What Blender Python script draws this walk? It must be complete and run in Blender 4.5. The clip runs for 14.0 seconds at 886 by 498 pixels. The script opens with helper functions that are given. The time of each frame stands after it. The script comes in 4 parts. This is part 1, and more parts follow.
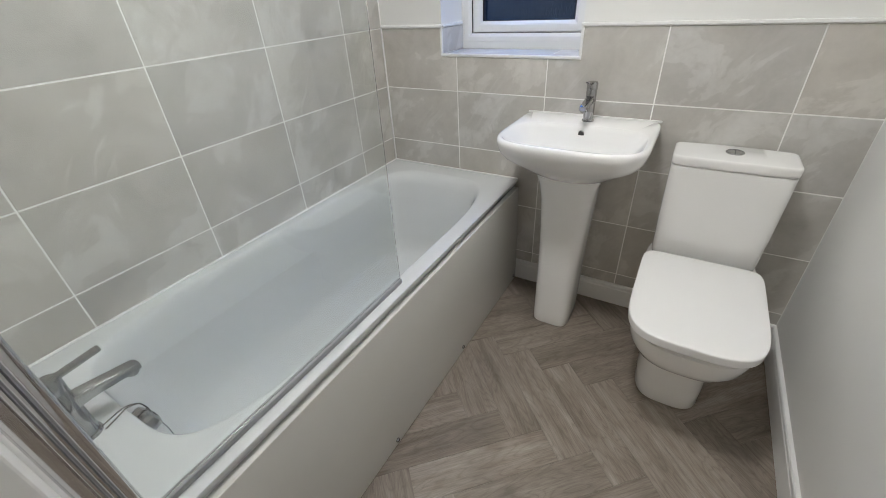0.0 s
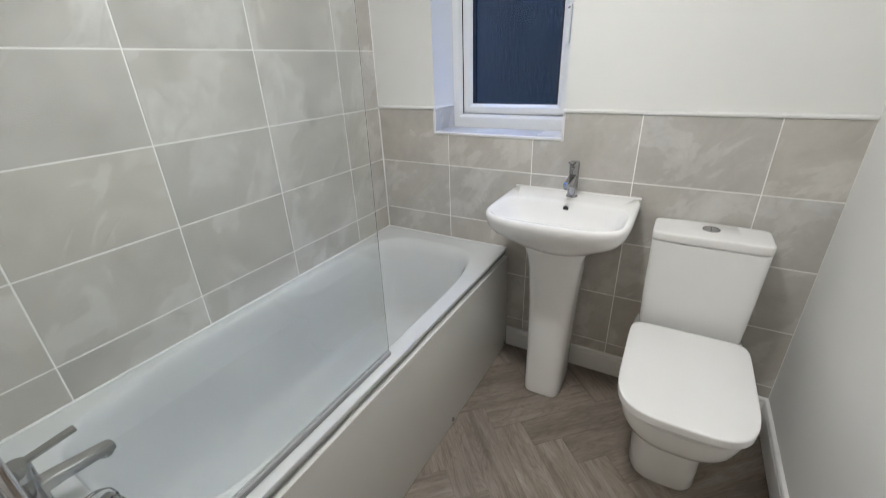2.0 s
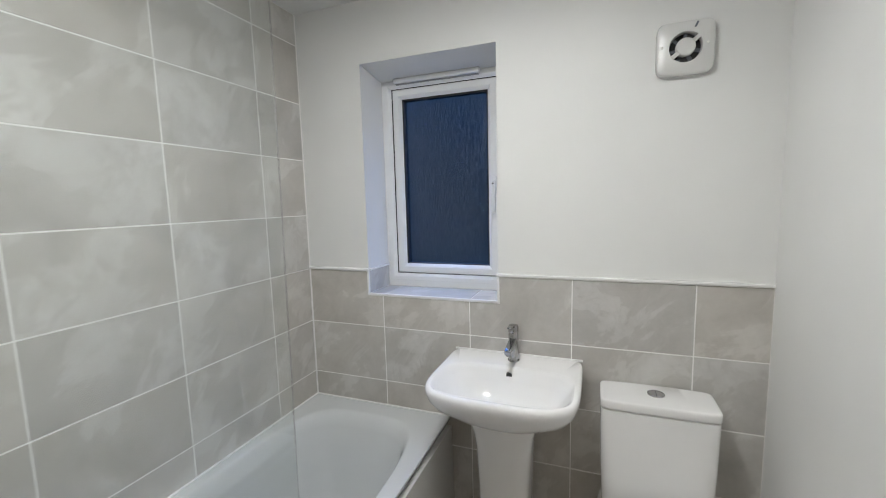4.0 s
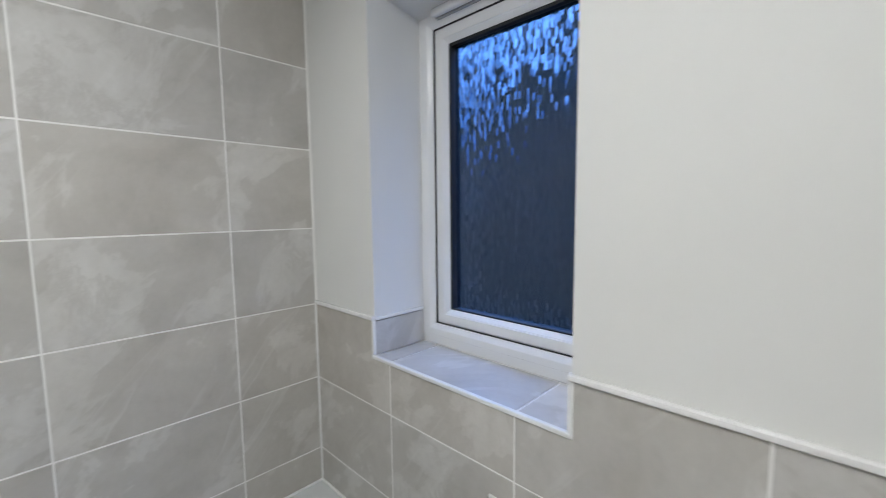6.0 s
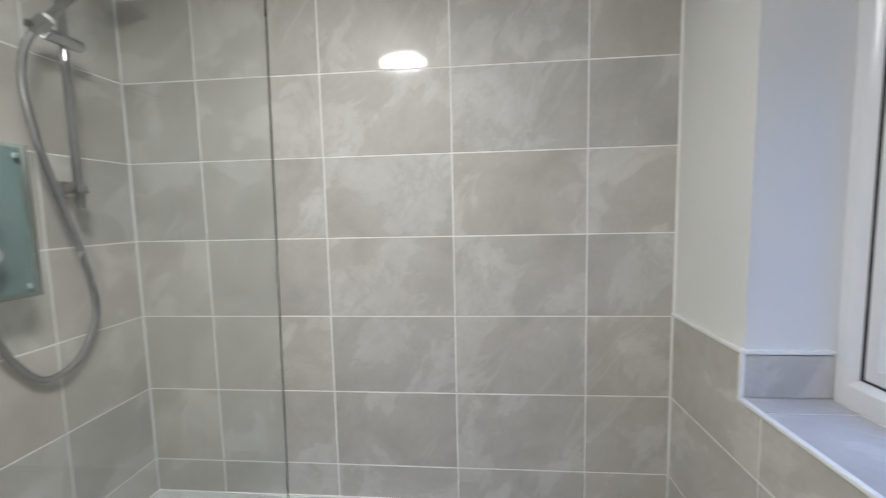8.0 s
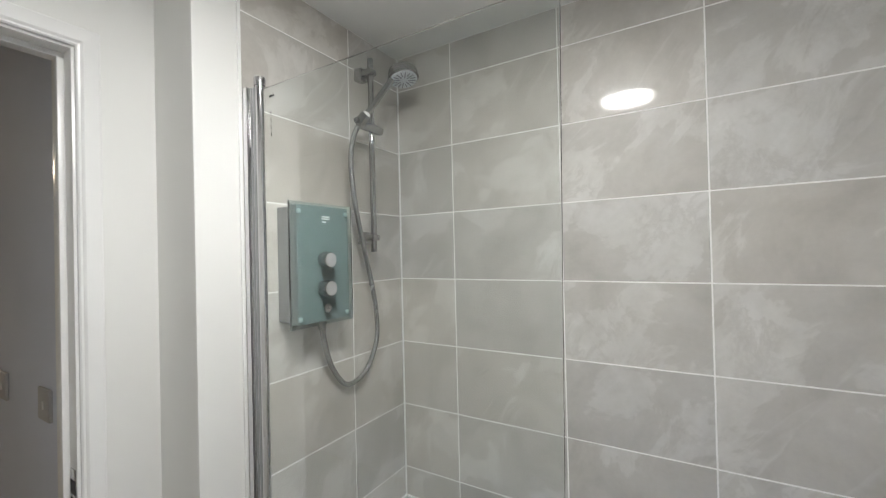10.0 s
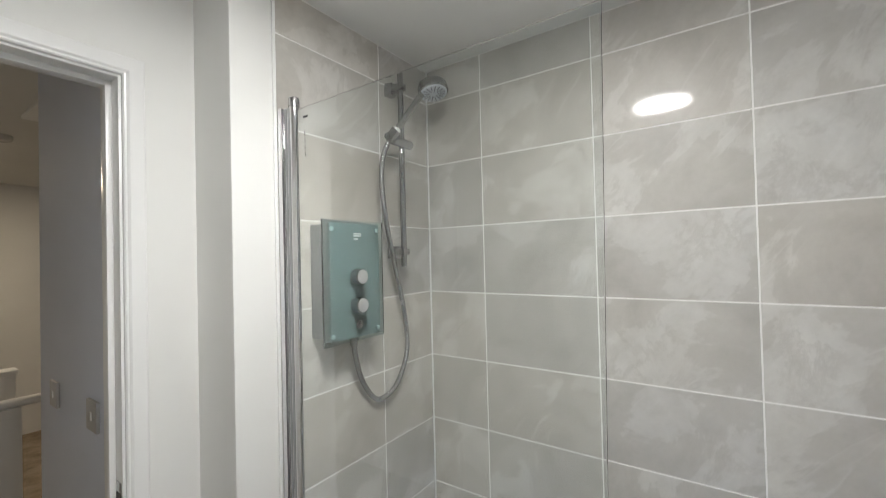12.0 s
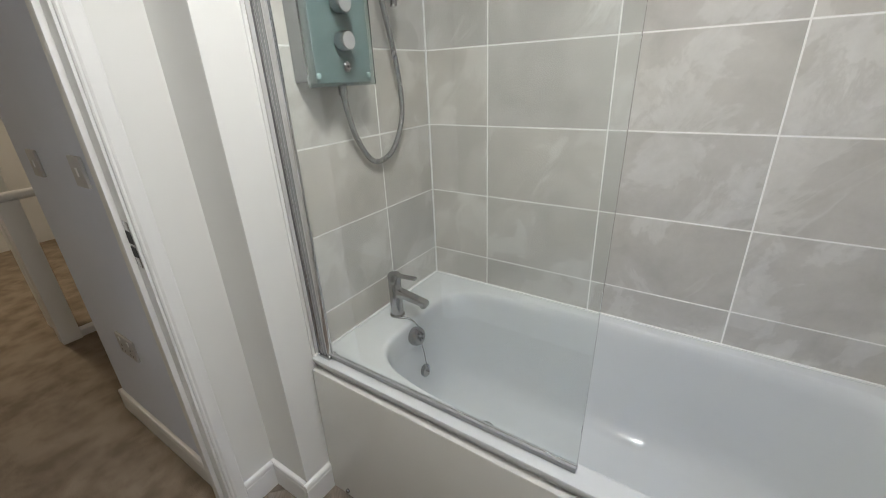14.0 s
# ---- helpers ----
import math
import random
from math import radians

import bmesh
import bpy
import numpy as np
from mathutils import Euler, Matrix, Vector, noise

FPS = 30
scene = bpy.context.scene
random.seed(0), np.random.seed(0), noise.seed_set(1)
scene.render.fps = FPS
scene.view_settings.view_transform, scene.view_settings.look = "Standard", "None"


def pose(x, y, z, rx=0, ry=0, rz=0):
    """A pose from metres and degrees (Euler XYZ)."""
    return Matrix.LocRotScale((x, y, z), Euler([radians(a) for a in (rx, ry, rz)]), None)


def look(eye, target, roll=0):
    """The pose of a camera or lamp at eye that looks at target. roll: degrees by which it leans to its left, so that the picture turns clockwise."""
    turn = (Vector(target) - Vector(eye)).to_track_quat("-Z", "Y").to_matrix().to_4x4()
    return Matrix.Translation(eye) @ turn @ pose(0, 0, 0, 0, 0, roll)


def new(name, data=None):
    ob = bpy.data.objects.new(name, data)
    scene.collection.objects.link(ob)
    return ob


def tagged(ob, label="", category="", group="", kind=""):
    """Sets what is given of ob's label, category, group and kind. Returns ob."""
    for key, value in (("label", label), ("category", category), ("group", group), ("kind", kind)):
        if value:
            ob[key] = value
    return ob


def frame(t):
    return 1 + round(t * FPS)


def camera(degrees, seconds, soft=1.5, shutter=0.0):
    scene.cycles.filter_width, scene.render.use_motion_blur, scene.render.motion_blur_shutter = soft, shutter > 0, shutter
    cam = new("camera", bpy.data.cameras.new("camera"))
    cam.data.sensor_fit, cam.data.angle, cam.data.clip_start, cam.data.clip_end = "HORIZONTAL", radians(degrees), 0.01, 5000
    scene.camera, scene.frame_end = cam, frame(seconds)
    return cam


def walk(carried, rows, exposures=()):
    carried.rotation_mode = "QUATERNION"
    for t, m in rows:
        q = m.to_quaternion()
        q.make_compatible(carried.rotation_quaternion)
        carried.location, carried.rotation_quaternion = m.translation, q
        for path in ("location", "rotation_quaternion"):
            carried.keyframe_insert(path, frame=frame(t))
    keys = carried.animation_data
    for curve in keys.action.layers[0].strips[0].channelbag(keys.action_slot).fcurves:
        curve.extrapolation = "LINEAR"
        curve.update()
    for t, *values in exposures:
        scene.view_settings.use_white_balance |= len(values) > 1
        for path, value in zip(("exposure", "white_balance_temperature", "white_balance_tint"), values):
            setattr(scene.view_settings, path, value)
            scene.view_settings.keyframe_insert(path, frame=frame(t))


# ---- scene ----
cam = camera(95.1, 14.0, soft=0.5, shutter=0.4)
PATH = [
    (0, (1.314, 0.027, 1.31), (0.422, 1.457, 0.233), -3.5),
    (0.5, (1.321, 0.033, 1.306), (0.434, 1.445, 0.202), -3.4),
    (1, (1.322, 0.034, 1.308), (0.43, 1.461, 0.227), -3.1),
    (1.5, (1.321, 0.035, 1.313), (0.414, 1.519, 0.325), -2.7),
    (2, (1.326, 0.032, 1.364), (0.406, 1.6, 0.532), -2.1),
    (2.5, (1.332, 0.0, 1.419), (0.434, 1.669, 0.782), -1.5),
    (3, (1.322, -0.07, 1.473), (0.501, 1.7, 1.039), -1.3),
    (3.5, (1.289, -0.069, 1.492), (0.567, 1.773, 1.2), -1.3),
    (3.7, (1.283, -0.003, 1.483), (0.587, 1.855, 1.232), -1.4),
    (5.8, (1.259, 0.988, 1.461), (0.002, 2.537, 1.308), -1.2),
    (6, (1.24, 1.05, 1.48), (-0.147, 2.479, 1.292), -0.6),
    (6.5, (1.184, 1.112, 1.484), (-0.498, 2.18, 1.315), -0.4),
    (7, (1.192, 1.138, 1.499), (-0.693, 1.779, 1.307), -0.4),
    (7.5, (1.231, 1.15, 1.51), (-0.746, 1.37, 1.308), -0.9),
    (8, (1.251, 1.133, 1.505), (-0.732, 0.956, 1.319), -1.3),
    (8.5, (1.273, 1.091, 1.506), (-0.652, 0.584, 1.321), -1.6),
    (9, (1.29, 1.038, 1.505), (-0.555, 0.284, 1.332), -1.8),
    (9.2, (1.302, 1.021, 1.499), (-0.507, 0.182, 1.345), -1.7),
    (11.3, (1.335, 0.996, 1.589), (-0.298, -0.146, 1.763), -1.1),
    (11.5, (1.336, 0.994, 1.586), (-0.299, -0.146, 1.752), -1.0),
    (12, (1.327, 0.981, 1.571), (-0.318, -0.157, 1.602), -1.4),
    (12.5, (1.318, 0.951, 1.511), (-0.337, -0.157, 1.336), -1.7),
    (13, (1.306, 0.947, 1.44), (-0.305, -0.152, 0.996), -2.2),
    (13.5, (1.308, 0.938, 1.383), (-0.251, -0.123, 0.714), -2.4),
    (14, (1.311, 0.937, 1.344), (-0.205, -0.104, 0.556), -2.5),
]
walk(cam, [(t, look(eye, target, roll)) for t, eye, target, roll in PATH],
     [(0.0, 0.10, 6600, 10), (1.5, 0.12, 6580, 10), (3.0, -0.01, 6500, 10), (3.7, -0.06, 6490, 10), (6.0, -0.19, 6400, 10), (6.5, -0.22, 6420, 10), (7.0, -0.16, 6430, 10), (8.0, -0.09, 6570, 10), (9.0, -0.08, 6620, 10), (11.5, -0.06, 6640, 10), (13.0, -0.02, 6680, 10), (14.0, 0.06, 6680, 10)])

# ---------------------------------------------------------------- world and light
world = bpy.data.worlds.new("dusk_sky")
scene.world = world
world.use_nodes = True
wn = world.node_tree
wn.nodes.clear()
w_out = wn.nodes.new("ShaderNodeOutputWorld")
w_bg = wn.nodes.new("ShaderNodeBackground")
w_ramp = wn.nodes.new("ShaderNodeValToRGB")
w_sep = wn.nodes.new("ShaderNodeSeparateXYZ")
w_co = wn.nodes.new("ShaderNodeTexCoord")
wn.links.new(w_co.outputs["Generated"], w_sep.inputs[0])
wn.links.new(w_sep.outputs["Z"], w_ramp.inputs[0])
wn.links.new(w_ramp.outputs[0], w_bg.inputs[0])
wn.links.new(w_bg.outputs[0], w_out.inputs[0])
w_ramp.color_ramp.elements[0].position, w_ramp.color_ramp.elements[0].color = 0.30, (0.022, 0.070, 0.21, 1)
w_ramp.color_ramp.elements[1].position, w_ramp.color_ramp.elements[1].color = 0.85, (0.44, 0.86, 2.1, 1)
w_bg.inputs[1].default_value = 4.1
LAMP = 119.0
LANDING_LAMP = 112.0


# ---------------------------------------------------------------- materials
def mat(name, colour, rough=0.5, metal=0.0, spec=0.5):
    m = bpy.data.materials.new(name)
    m.use_nodes = True
    b = m.node_tree.nodes["Principled BSDF"]
    b.inputs["Base Color"].default_value = (*colour, 1)
    b.inputs["Roughness"].default_value = rough
    b.inputs["Metallic"].default_value = metal
    b.inputs["Specular IOR Level"].default_value = spec
    return m


def node(m, kind, **values):
    n = m.node_tree.nodes.new(kind)
    for key, value in values.items():
        n.inputs[key].default_value = value
    return n


def link(m, a, b):
    m.node_tree.links.new(a, b)


def bsdf(m):
    return m.node_tree.nodes["Principled BSDF"]


def ramp(m, source, stops):
    r = m.node_tree.nodes.new("ShaderNodeValToRGB")
    e = r.color_ramp.elements
    while len(e) < len(stops):
        e.new(0.5)
    for i, (p, c) in enumerate(stops):
        e[i].position, e[i].color = p, (*c, 1)
    link(m, source, r.inputs[0])
    return r.outputs[0]


def coords(m, scale=(1, 1, 1), rot=(0, 0, 0), random_shift=0.0, space="Object"):
    tc = node(m, "ShaderNodeTexCoord")
    out = tc.outputs[space]
    if random_shift:
        info = node(m, "ShaderNodeObjectInfo")
        mul = m.node_tree.nodes.new("ShaderNodeVectorMath")
        mul.operation = "MULTIPLY_ADD"
        comb = node(m, "ShaderNodeCombineXYZ")
        for k in range(3):
            link(m, info.outputs["Random"], comb.inputs[k])
        link(m, comb.outputs[0], mul.inputs[0])
        mul.inputs[1].default_value = (random_shift, random_shift * 0.63, random_shift * 1.37)
        link(m, out, mul.inputs[2])
        out = mul.outputs[0]
    mp = node(m, "ShaderNodeMapping")
    mp.inputs["Scale"].default_value = scale
    mp.inputs["Rotation"].default_value = rot
    link(m, out, mp.inputs[0])
    return mp.outputs[0]


def noise_tex(m, vec, scale, detail=4, rough=0.55, distort=0.0):
    n = node(m, "ShaderNodeTexNoise", Scale=scale, Detail=detail, Roughness=rough, Distortion=distort)
    link(m, vec, n.inputs["Vector"])
    return n.outputs[0]


def bump(m, height, strength, distance):
    b = node(m, "ShaderNodeBump", Strength=strength, Distance=distance)
    link(m, height, b.inputs["Height"])
    link(m, b.outputs[0], bsdf(m).inputs["Normal"])


def mix(m, fac, a, b, blend="MIX"):
    n = m.node_tree.nodes.new("ShaderNodeMix")
    n.data_type, n.blend_type = "RGBA", blend
    for src, k in ((fac, 0), (a, 6), (b, 7)):
        if isinstance(src, (int, float)):
            n.inputs[k].default_value = src
        elif isinstance(src, tuple):
            n.inputs[k].default_value = (*src, 1)
        else:
            link(m, src, n.inputs[k])
    return n.outputs[2]


def paint(name, colour, rough=0.55, spec=0.4, grain=0.12, orange=220):
    """Painted plaster or wood: faint tone drift and roller texture."""
    m = mat(name, colour, rough, 0, spec)
    v = coords(m)
    drift = noise_tex(m, v, 1.7, 3)
    lo, hi = tuple(c * 0.965 for c in colour), tuple(min(1, c * 1.02) for c in colour)
    link(m, ramp(m, drift, [(0.3, lo), (0.7, hi)]), bsdf(m).inputs["Base Color"])
    bump(m, noise_tex(m, v, orange, 3), grain, 0.0006)
    return m


M_WALL = paint("white_wall_paint", (0.775, 0.775, 0.757), 0.6)
M_CEIL = paint("ceiling_paint", (0.74, 0.74, 0.72), 0.75, 0.3)
M_LAND = paint("landing_wall_paint", (0.71, 0.71, 0.71), 0.65, 0.3)
# Bluish base puts the cool light on the switch wall into its colour.
M_LAND_COOL = paint("cool_lit_wall_paint", (0.75, 0.78, 0.87), 0.65, 0.3)
M_GLOSS = paint("white_satin_wood_paint", (0.80, 0.80, 0.795), 0.28, 0.5, 0.06, 90)
M_UPVC = mat("white_upvc", (0.80, 0.81, 0.82), 0.25)
M_TRIM = mat("white_plastic_trim", (0.83, 0.83, 0.82), 0.25)
M_GROUT = paint("white_grout", (0.86, 0.85, 0.83), 0.7, 0.2, 0.3, 400)
M_SEAL = mat("white_silicone", (0.82, 0.82, 0.81), 0.35)
# White plastic darkened to grey: the landing's shade is put into the colour.
M_PLATE_SHADED = mat("white_plate_in_shade", (0.50, 0.495, 0.50), 0.35)
M_BLACK = mat("black_rubber", (0.012, 0.013, 0.016), 0.5)
M_GREYSEAL = mat("grey_rubber_seal", (0.27, 0.275, 0.28), 0.3)
M_DARK = mat("dark_recess", (0.02, 0.02, 0.02), 0.6)


def ceramic(name, colour, rough=0.08):
    m = mat(name, colour, rough, 0, 0.5)
    v = coords(m)
    link(m, ramp(m, noise_tex(m, v, 6, 2), [(0.3, tuple(c * 0.985 for c in colour)), (0.7, colour)]), bsdf(m).inputs["Base Color"])
    bump(m, noise_tex(m, v, 9, 2), 0.03, 0.002)
    return m


M_CERAMIC = ceramic("white_glazed_ceramic", (0.84, 0.835, 0.825), 0.05)
M_SEAT = ceramic("white_seat_plastic", (0.85, 0.845, 0.84), 0.16)
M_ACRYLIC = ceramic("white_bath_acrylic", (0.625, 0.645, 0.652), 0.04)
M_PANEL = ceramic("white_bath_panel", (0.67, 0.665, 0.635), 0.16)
M_FAN = ceramic("white_fan_plastic", (0.68, 0.68, 0.66), 0.25)


def chrome(name, tone, rough):
    m = mat(name, (tone, tone, tone * 1.01), rough, 1.0)
    v = coords(m)
    r = ramp(m, noise_tex(m, v, 35, 3), [(0.3, (rough * 0.7,) * 3), (0.75, (rough * 1.5,) * 3)])
    link(m, r, bsdf(m).inputs["Roughness"])
    return m


M_CHROME = chrome("polished_chrome", 0.44, 0.04)
M_SATIN = chrome("satin_chrome", 0.52, 0.22)
M_HOSE = chrome("chrome_hose", 0.45, 0.2)
hv = coords(M_HOSE, (1, 1, 1), (0, 0, 0), 0, "UV")
hw = node(M_HOSE, "ShaderNodeTexWave", Scale=1.0)
hw.bands_direction = "Y"
link(M_HOSE, hv, hw.inputs["Vector"])
bump(M_HOSE, hw.outputs[1], 0.5, 0.001)


def marble_tile():
    """Satin porcelain with soft cloudy stone veining; each tile shows another cut."""
    m = mat("grey_stone_effect_tile", (0.46, 0.44, 0.41), 0.12, 0, 0.5)
    v = coords(m, (1, 1, 1), (0, 0, 0), 37.0)
    warp = node(m, "ShaderNodeTexNoise", Scale=4.0, Detail=3)
    link(m, v, warp.inputs["Vector"])
    add = m.node_tree.nodes.new("ShaderNodeVectorMath")
    add.operation = "MULTIPLY_ADD"
    link(m, warp.outputs[1], add.inputs[0])
    add.inputs[1].default_value = (0.07, 0.07, 0.07)
    link(m, v, add.inputs[2])
    turn = node(m, "ShaderNodeMapping")
    turn.inputs["Rotation"].default_value = (0.0, 0.9, 0.0)
    link(m, add.outputs[0], turn.inputs[0])
    mp = node(m, "ShaderNodeMapping")
    mp.inputs["Scale"].default_value = (1.0, 1.2, 1.35)
    link(m, turn.outputs[0], mp.inputs[0])
    clouds = noise_tex(m, mp.outputs[0], 3.4, 9, 0.56, 0.45)
    base = ramp(m, clouds, [(0.30, (0.455, 0.434, 0.405)), (0.44, (0.515, 0.496, 0.467)), (0.522, (0.538, 0.520, 0.492)), (0.545, (0.605, 0.589, 0.563)), (0.70, (0.665, 0.651, 0.628))])
    # a second, softer drift of lighter washes
    wash = noise_tex(m, v, 7.5, 5, 0.5, 0.8)
    base = mix(m, 1.0, base, ramp(m, wash, [(0.34, (0.945, 0.943, 0.938)), (0.50, (1.0, 1.0, 1.0)), (0.66, (1.05, 1.05, 1.05))]), "MULTIPLY")
    # thin pale slanting streaks, in places
    mp3 = node(m, "ShaderNodeMapping")
    mp3.inputs["Scale"].default_value = (0.55, 3.0, 7.5)
    link(m, turn.outputs[0], mp3.inputs[0])
    veins = noise_tex(m, mp3.outputs[0], 1.7, 3, 0.45, 0.25)
    vein_mask = ramp(m, veins, [(0.575, (0, 0, 0)), (0.592, (0.42, 0.42, 0.42)), (0.604, (0.22, 0.22, 0.22)), (0.65, (0, 0, 0))])
    where = noise_tex(m, v, 3.3, 2)
    vein_mask = mix(m, 1.0, vein_mask, ramp(m, where, [(0.46, (0, 0, 0)), (0.60, (1, 1, 1))]), "MULTIPLY")
    c1 = mix(m, vein_mask, base, (0.70, 0.69, 0.67))
    # small clusters of darker crackled marks
    crack = noise_tex(m, mp.outputs[0], 6.0, 9, 0.68, 0.5)
    near = noise_tex(m, mp.outputs[0], 3.4, 4)
    crack_line = ramp(m, crack, [(0.44, (0, 0, 0)), (0.495, (0.30, 0.30, 0.30)), (0.515, (0.20, 0.20, 0.20)), (0.57, (0, 0, 0))])
    blot_mask = mix(m, 1.0, crack_line, ramp(m, near, [(0.53, (0, 0, 0)), (0.64, (1, 1, 1))]), "MULTIPLY")
    c2 = mix(m, blot_mask, c1, (0.375, 0.352, 0.322))
    mottle = noise_tex(m, v, 60, 5, 0.6)
    c2 = mix(m, 1.0, c2, ramp(m, mottle, [(0.32, (0.975, 0.974, 0.973)), (0.68, (1.02, 1.02, 1.02))]), "MULTIPLY")
    info = node(m, "ShaderNodeObjectInfo")
    tone = ramp(m, info.outputs["Random"], [(0.0, (0.90, 0.905, 0.91)), (0.5, (0.945, 0.945, 0.935)), (1.0, (1.0, 0.982, 0.955))])
    c3 = mix(m, 1.0, c2, tone, "MULTIPLY")
    link(m, c3, bsdf(m).inputs["Base Color"])
    link(m, ramp(m, clouds, [(0.3, (0.40,) * 3), (0.7, (0.48,) * 3)]), bsdf(m).inputs["Roughness"])
    bsdf(m).inputs["Coat Weight"].default_value = 0.55
    link(m, ramp(m, clouds, [(0.3, (0.06,) * 3), (0.7, (0.085,) * 3)]), bsdf(m).inputs["Coat Roughness"])
    bump(m, noise_tex(m, v, 5, 2), 0.02, 0.004)
    return m


M_TILE = marble_tile()


def plank_wood():
    m = mat("grey_brown_oak_vinyl", (0.2, 0.17, 0.145), 0.42, 0, 0.35)
    v = coords(m, (1, 1, 1), (0, 0, 0), 23.0)
    mp = node(m, "ShaderNodeMapping")
    mp.inputs["Scale"].default_value = (1.0, 10.0, 9.0)
    link(m, v, mp.inputs[0])
    grain = noise_tex(m, mp.outputs[0], 3.4, 7, 0.6, 0.4)
    base = ramp(m, grain, [(0.28, (0.20, 0.163, 0.135)), (0.45, (0.285, 0.242, 0.207)), (0.6, (0.335, 0.292, 0.252)), (0.76, (0.41, 0.363, 0.315))])
    mp2 = node(m, "ShaderNodeMapping")
    mp2.inputs["Scale"].default_value = (5.0, 55.0, 30.0)
    link(m, v, mp2.inputs[0])
    fine = noise_tex(m, mp2.outputs[0], 6.0, 5, 0.6)
    fine_c = ramp(m, fine, [(0.35, (0.86, 0.855, 0.85)), (0.65, (1.06, 1.06, 1.06))])
    c = mix(m, 1.0, base, fine_c, "MULTIPLY")
    mp3 = node(m, "ShaderNodeMapping")
    mp3.inputs["Scale"].default_value = (1.3, 7.0, 7.0)
    link(m, v, mp3.inputs[0])
    field = noise_tex(m, mp3.outputs[0], 1.7, 2, 0.35)
    rings = m.node_tree.nodes.new("ShaderNodeMath")
    rings.operation = "PINGPONG"
    link(m, field, rings.inputs[0])
    rings.inputs[1].default_value = 0.02
    ring_w = m.node_tree.nodes.new("ShaderNodeMath")
    ring_w.operation = "MULTIPLY"
    link(m, rings.outputs[0], ring_w.inputs[0])
    ring_w.inputs[1].default_value = 50.0
    c = mix(m, 1.0, c, ramp(m, ring_w.outputs[0], [(0.0, (0.86, 0.85, 0.84)), (0.35, (1.0, 1.0, 1.0)), (1.0, (1.04, 1.04, 1.04))]), "MULTIPLY")
    blot = noise_tex(m, v, 7.0, 3)
    c = mix(m, 1.0, c, ramp(m, blot, [(0.3, (0.85, 0.84, 0.83)), (0.7, (1.08, 1.08, 1.08))]), "MULTIPLY")
    info = node(m, "ShaderNodeObjectInfo")
    c = mix(m, 1.0, c, ramp(m, info.outputs["Random"], [(0, (0.74, 0.73, 0.715)), (1, (1.07, 1.075, 1.08))]), "MULTIPLY")
    link(m, c, bsdf(m).inputs["Base Color"])
    bump(m, fine, 0.12, 0.0006)
    return m


M_PLANK = plank_wood()
M_JOINT = mat("floor_joint", (0.21, 0.18, 0.155), 0.7)


def carpet_mat():
    m = mat("brown_carpet_pile", (0.2, 0.16, 0.12), 0.95, 0, 0.05)
    v = coords(m)
    pile = noise_tex(m, v, 240, 3)
    tread = noise_tex(m, v, 6, 5, 0.6, 0.15)
    a = ramp(m, tread, [(0.36, (0.23, 0.18, 0.135)), (0.60, (0.36, 0.295, 0.23))])
    c = mix(m, 1.0, a, ramp(m, pile, [(0.3, (0.72, 0.72, 0.72)), (0.7, (1.15, 1.15, 1.15))]), "MULTIPLY")
    link(m, c, bsdf(m).inputs["Base Color"])
    bump(m, pile, 0.8, 0.004)
    return m


M_CARPET = carpet_mat()


def glass_mat(name, colour, ior=1.45, rough=0.0):
    m = mat(name, colour, rough, 0, 0.5)
    bsdf(m).inputs["Transmission Weight"].default_value = 1.0
    bsdf(m).inputs["IOR"].default_value = ior
    return m


M_GLASS = glass_mat("clear_shower_glass", (0.925, 0.955, 0.945))
M_TINT = glass_mat("green_tinted_glass", (0.66, 0.765, 0.755), 1.45, 0.03)
M_OBSCURE = glass_mat("obscured_window_glass", (0.23, 0.37, 0.50), 1.45, 0.12)
def facet_normal(m, scales, tilt):
    """Pressed glass of small upright facets, each leaning its own way."""
    def math_node(op, *values):
        n = m.node_tree.nodes.new("ShaderNodeMath")
        n.operation = op
        for k, value in enumerate(values):
            if isinstance(value, (int, float)):
                n.inputs[k].default_value = value
            else:
                link(m, value, n.inputs[k])
        return n.outputs[0]

    sep = node(m, "ShaderNodeSeparateXYZ")
    link(m, coords(m, scales), sep.inputs[0])
    column = math_node("FLOOR", sep.outputs["X"])
    shift = m.node_tree.nodes.new("ShaderNodeTexWhiteNoise")
    shift.noise_dimensions = "1D"
    link(m, column, shift.inputs["W"])
    stagger = math_node("MULTIPLY_ADD", shift.outputs["Value"], 7.0, sep.outputs["Z"])
    cell = node(m, "ShaderNodeCombineXYZ")
    link(m, column, cell.inputs[0])
    link(m, math_node("FLOOR", stagger), cell.inputs[2])
    warp = m.node_tree.nodes.new("ShaderNodeTexWhiteNoise")
    warp.noise_dimensions = "3D"
    link(m, cell.outputs[0], warp.inputs["Vector"])
    sub = m.node_tree.nodes.new("ShaderNodeVectorMath")
    sub.operation = "SUBTRACT"
    link(m, warp.outputs["Color"], sub.inputs[0])
    sub.inputs[1].default_value = (0.5, 0.5, 0.5)
    geo = node(m, "ShaderNodeNewGeometry")
    add = m.node_tree.nodes.new("ShaderNodeVectorMath")
    add.operation = "MULTIPLY_ADD"
    link(m, sub.outputs[0], add.inputs[0])
    add.inputs[1].default_value = tilt
    link(m, geo.outputs["Normal"], add.inputs[2])
    nor = m.node_tree.nodes.new("ShaderNodeVectorMath")
    nor.operation = "NORMALIZE"
    link(m, add.outputs[0], nor.inputs[0])
    link(m, nor.outputs[0], bsdf(m).inputs["Normal"])


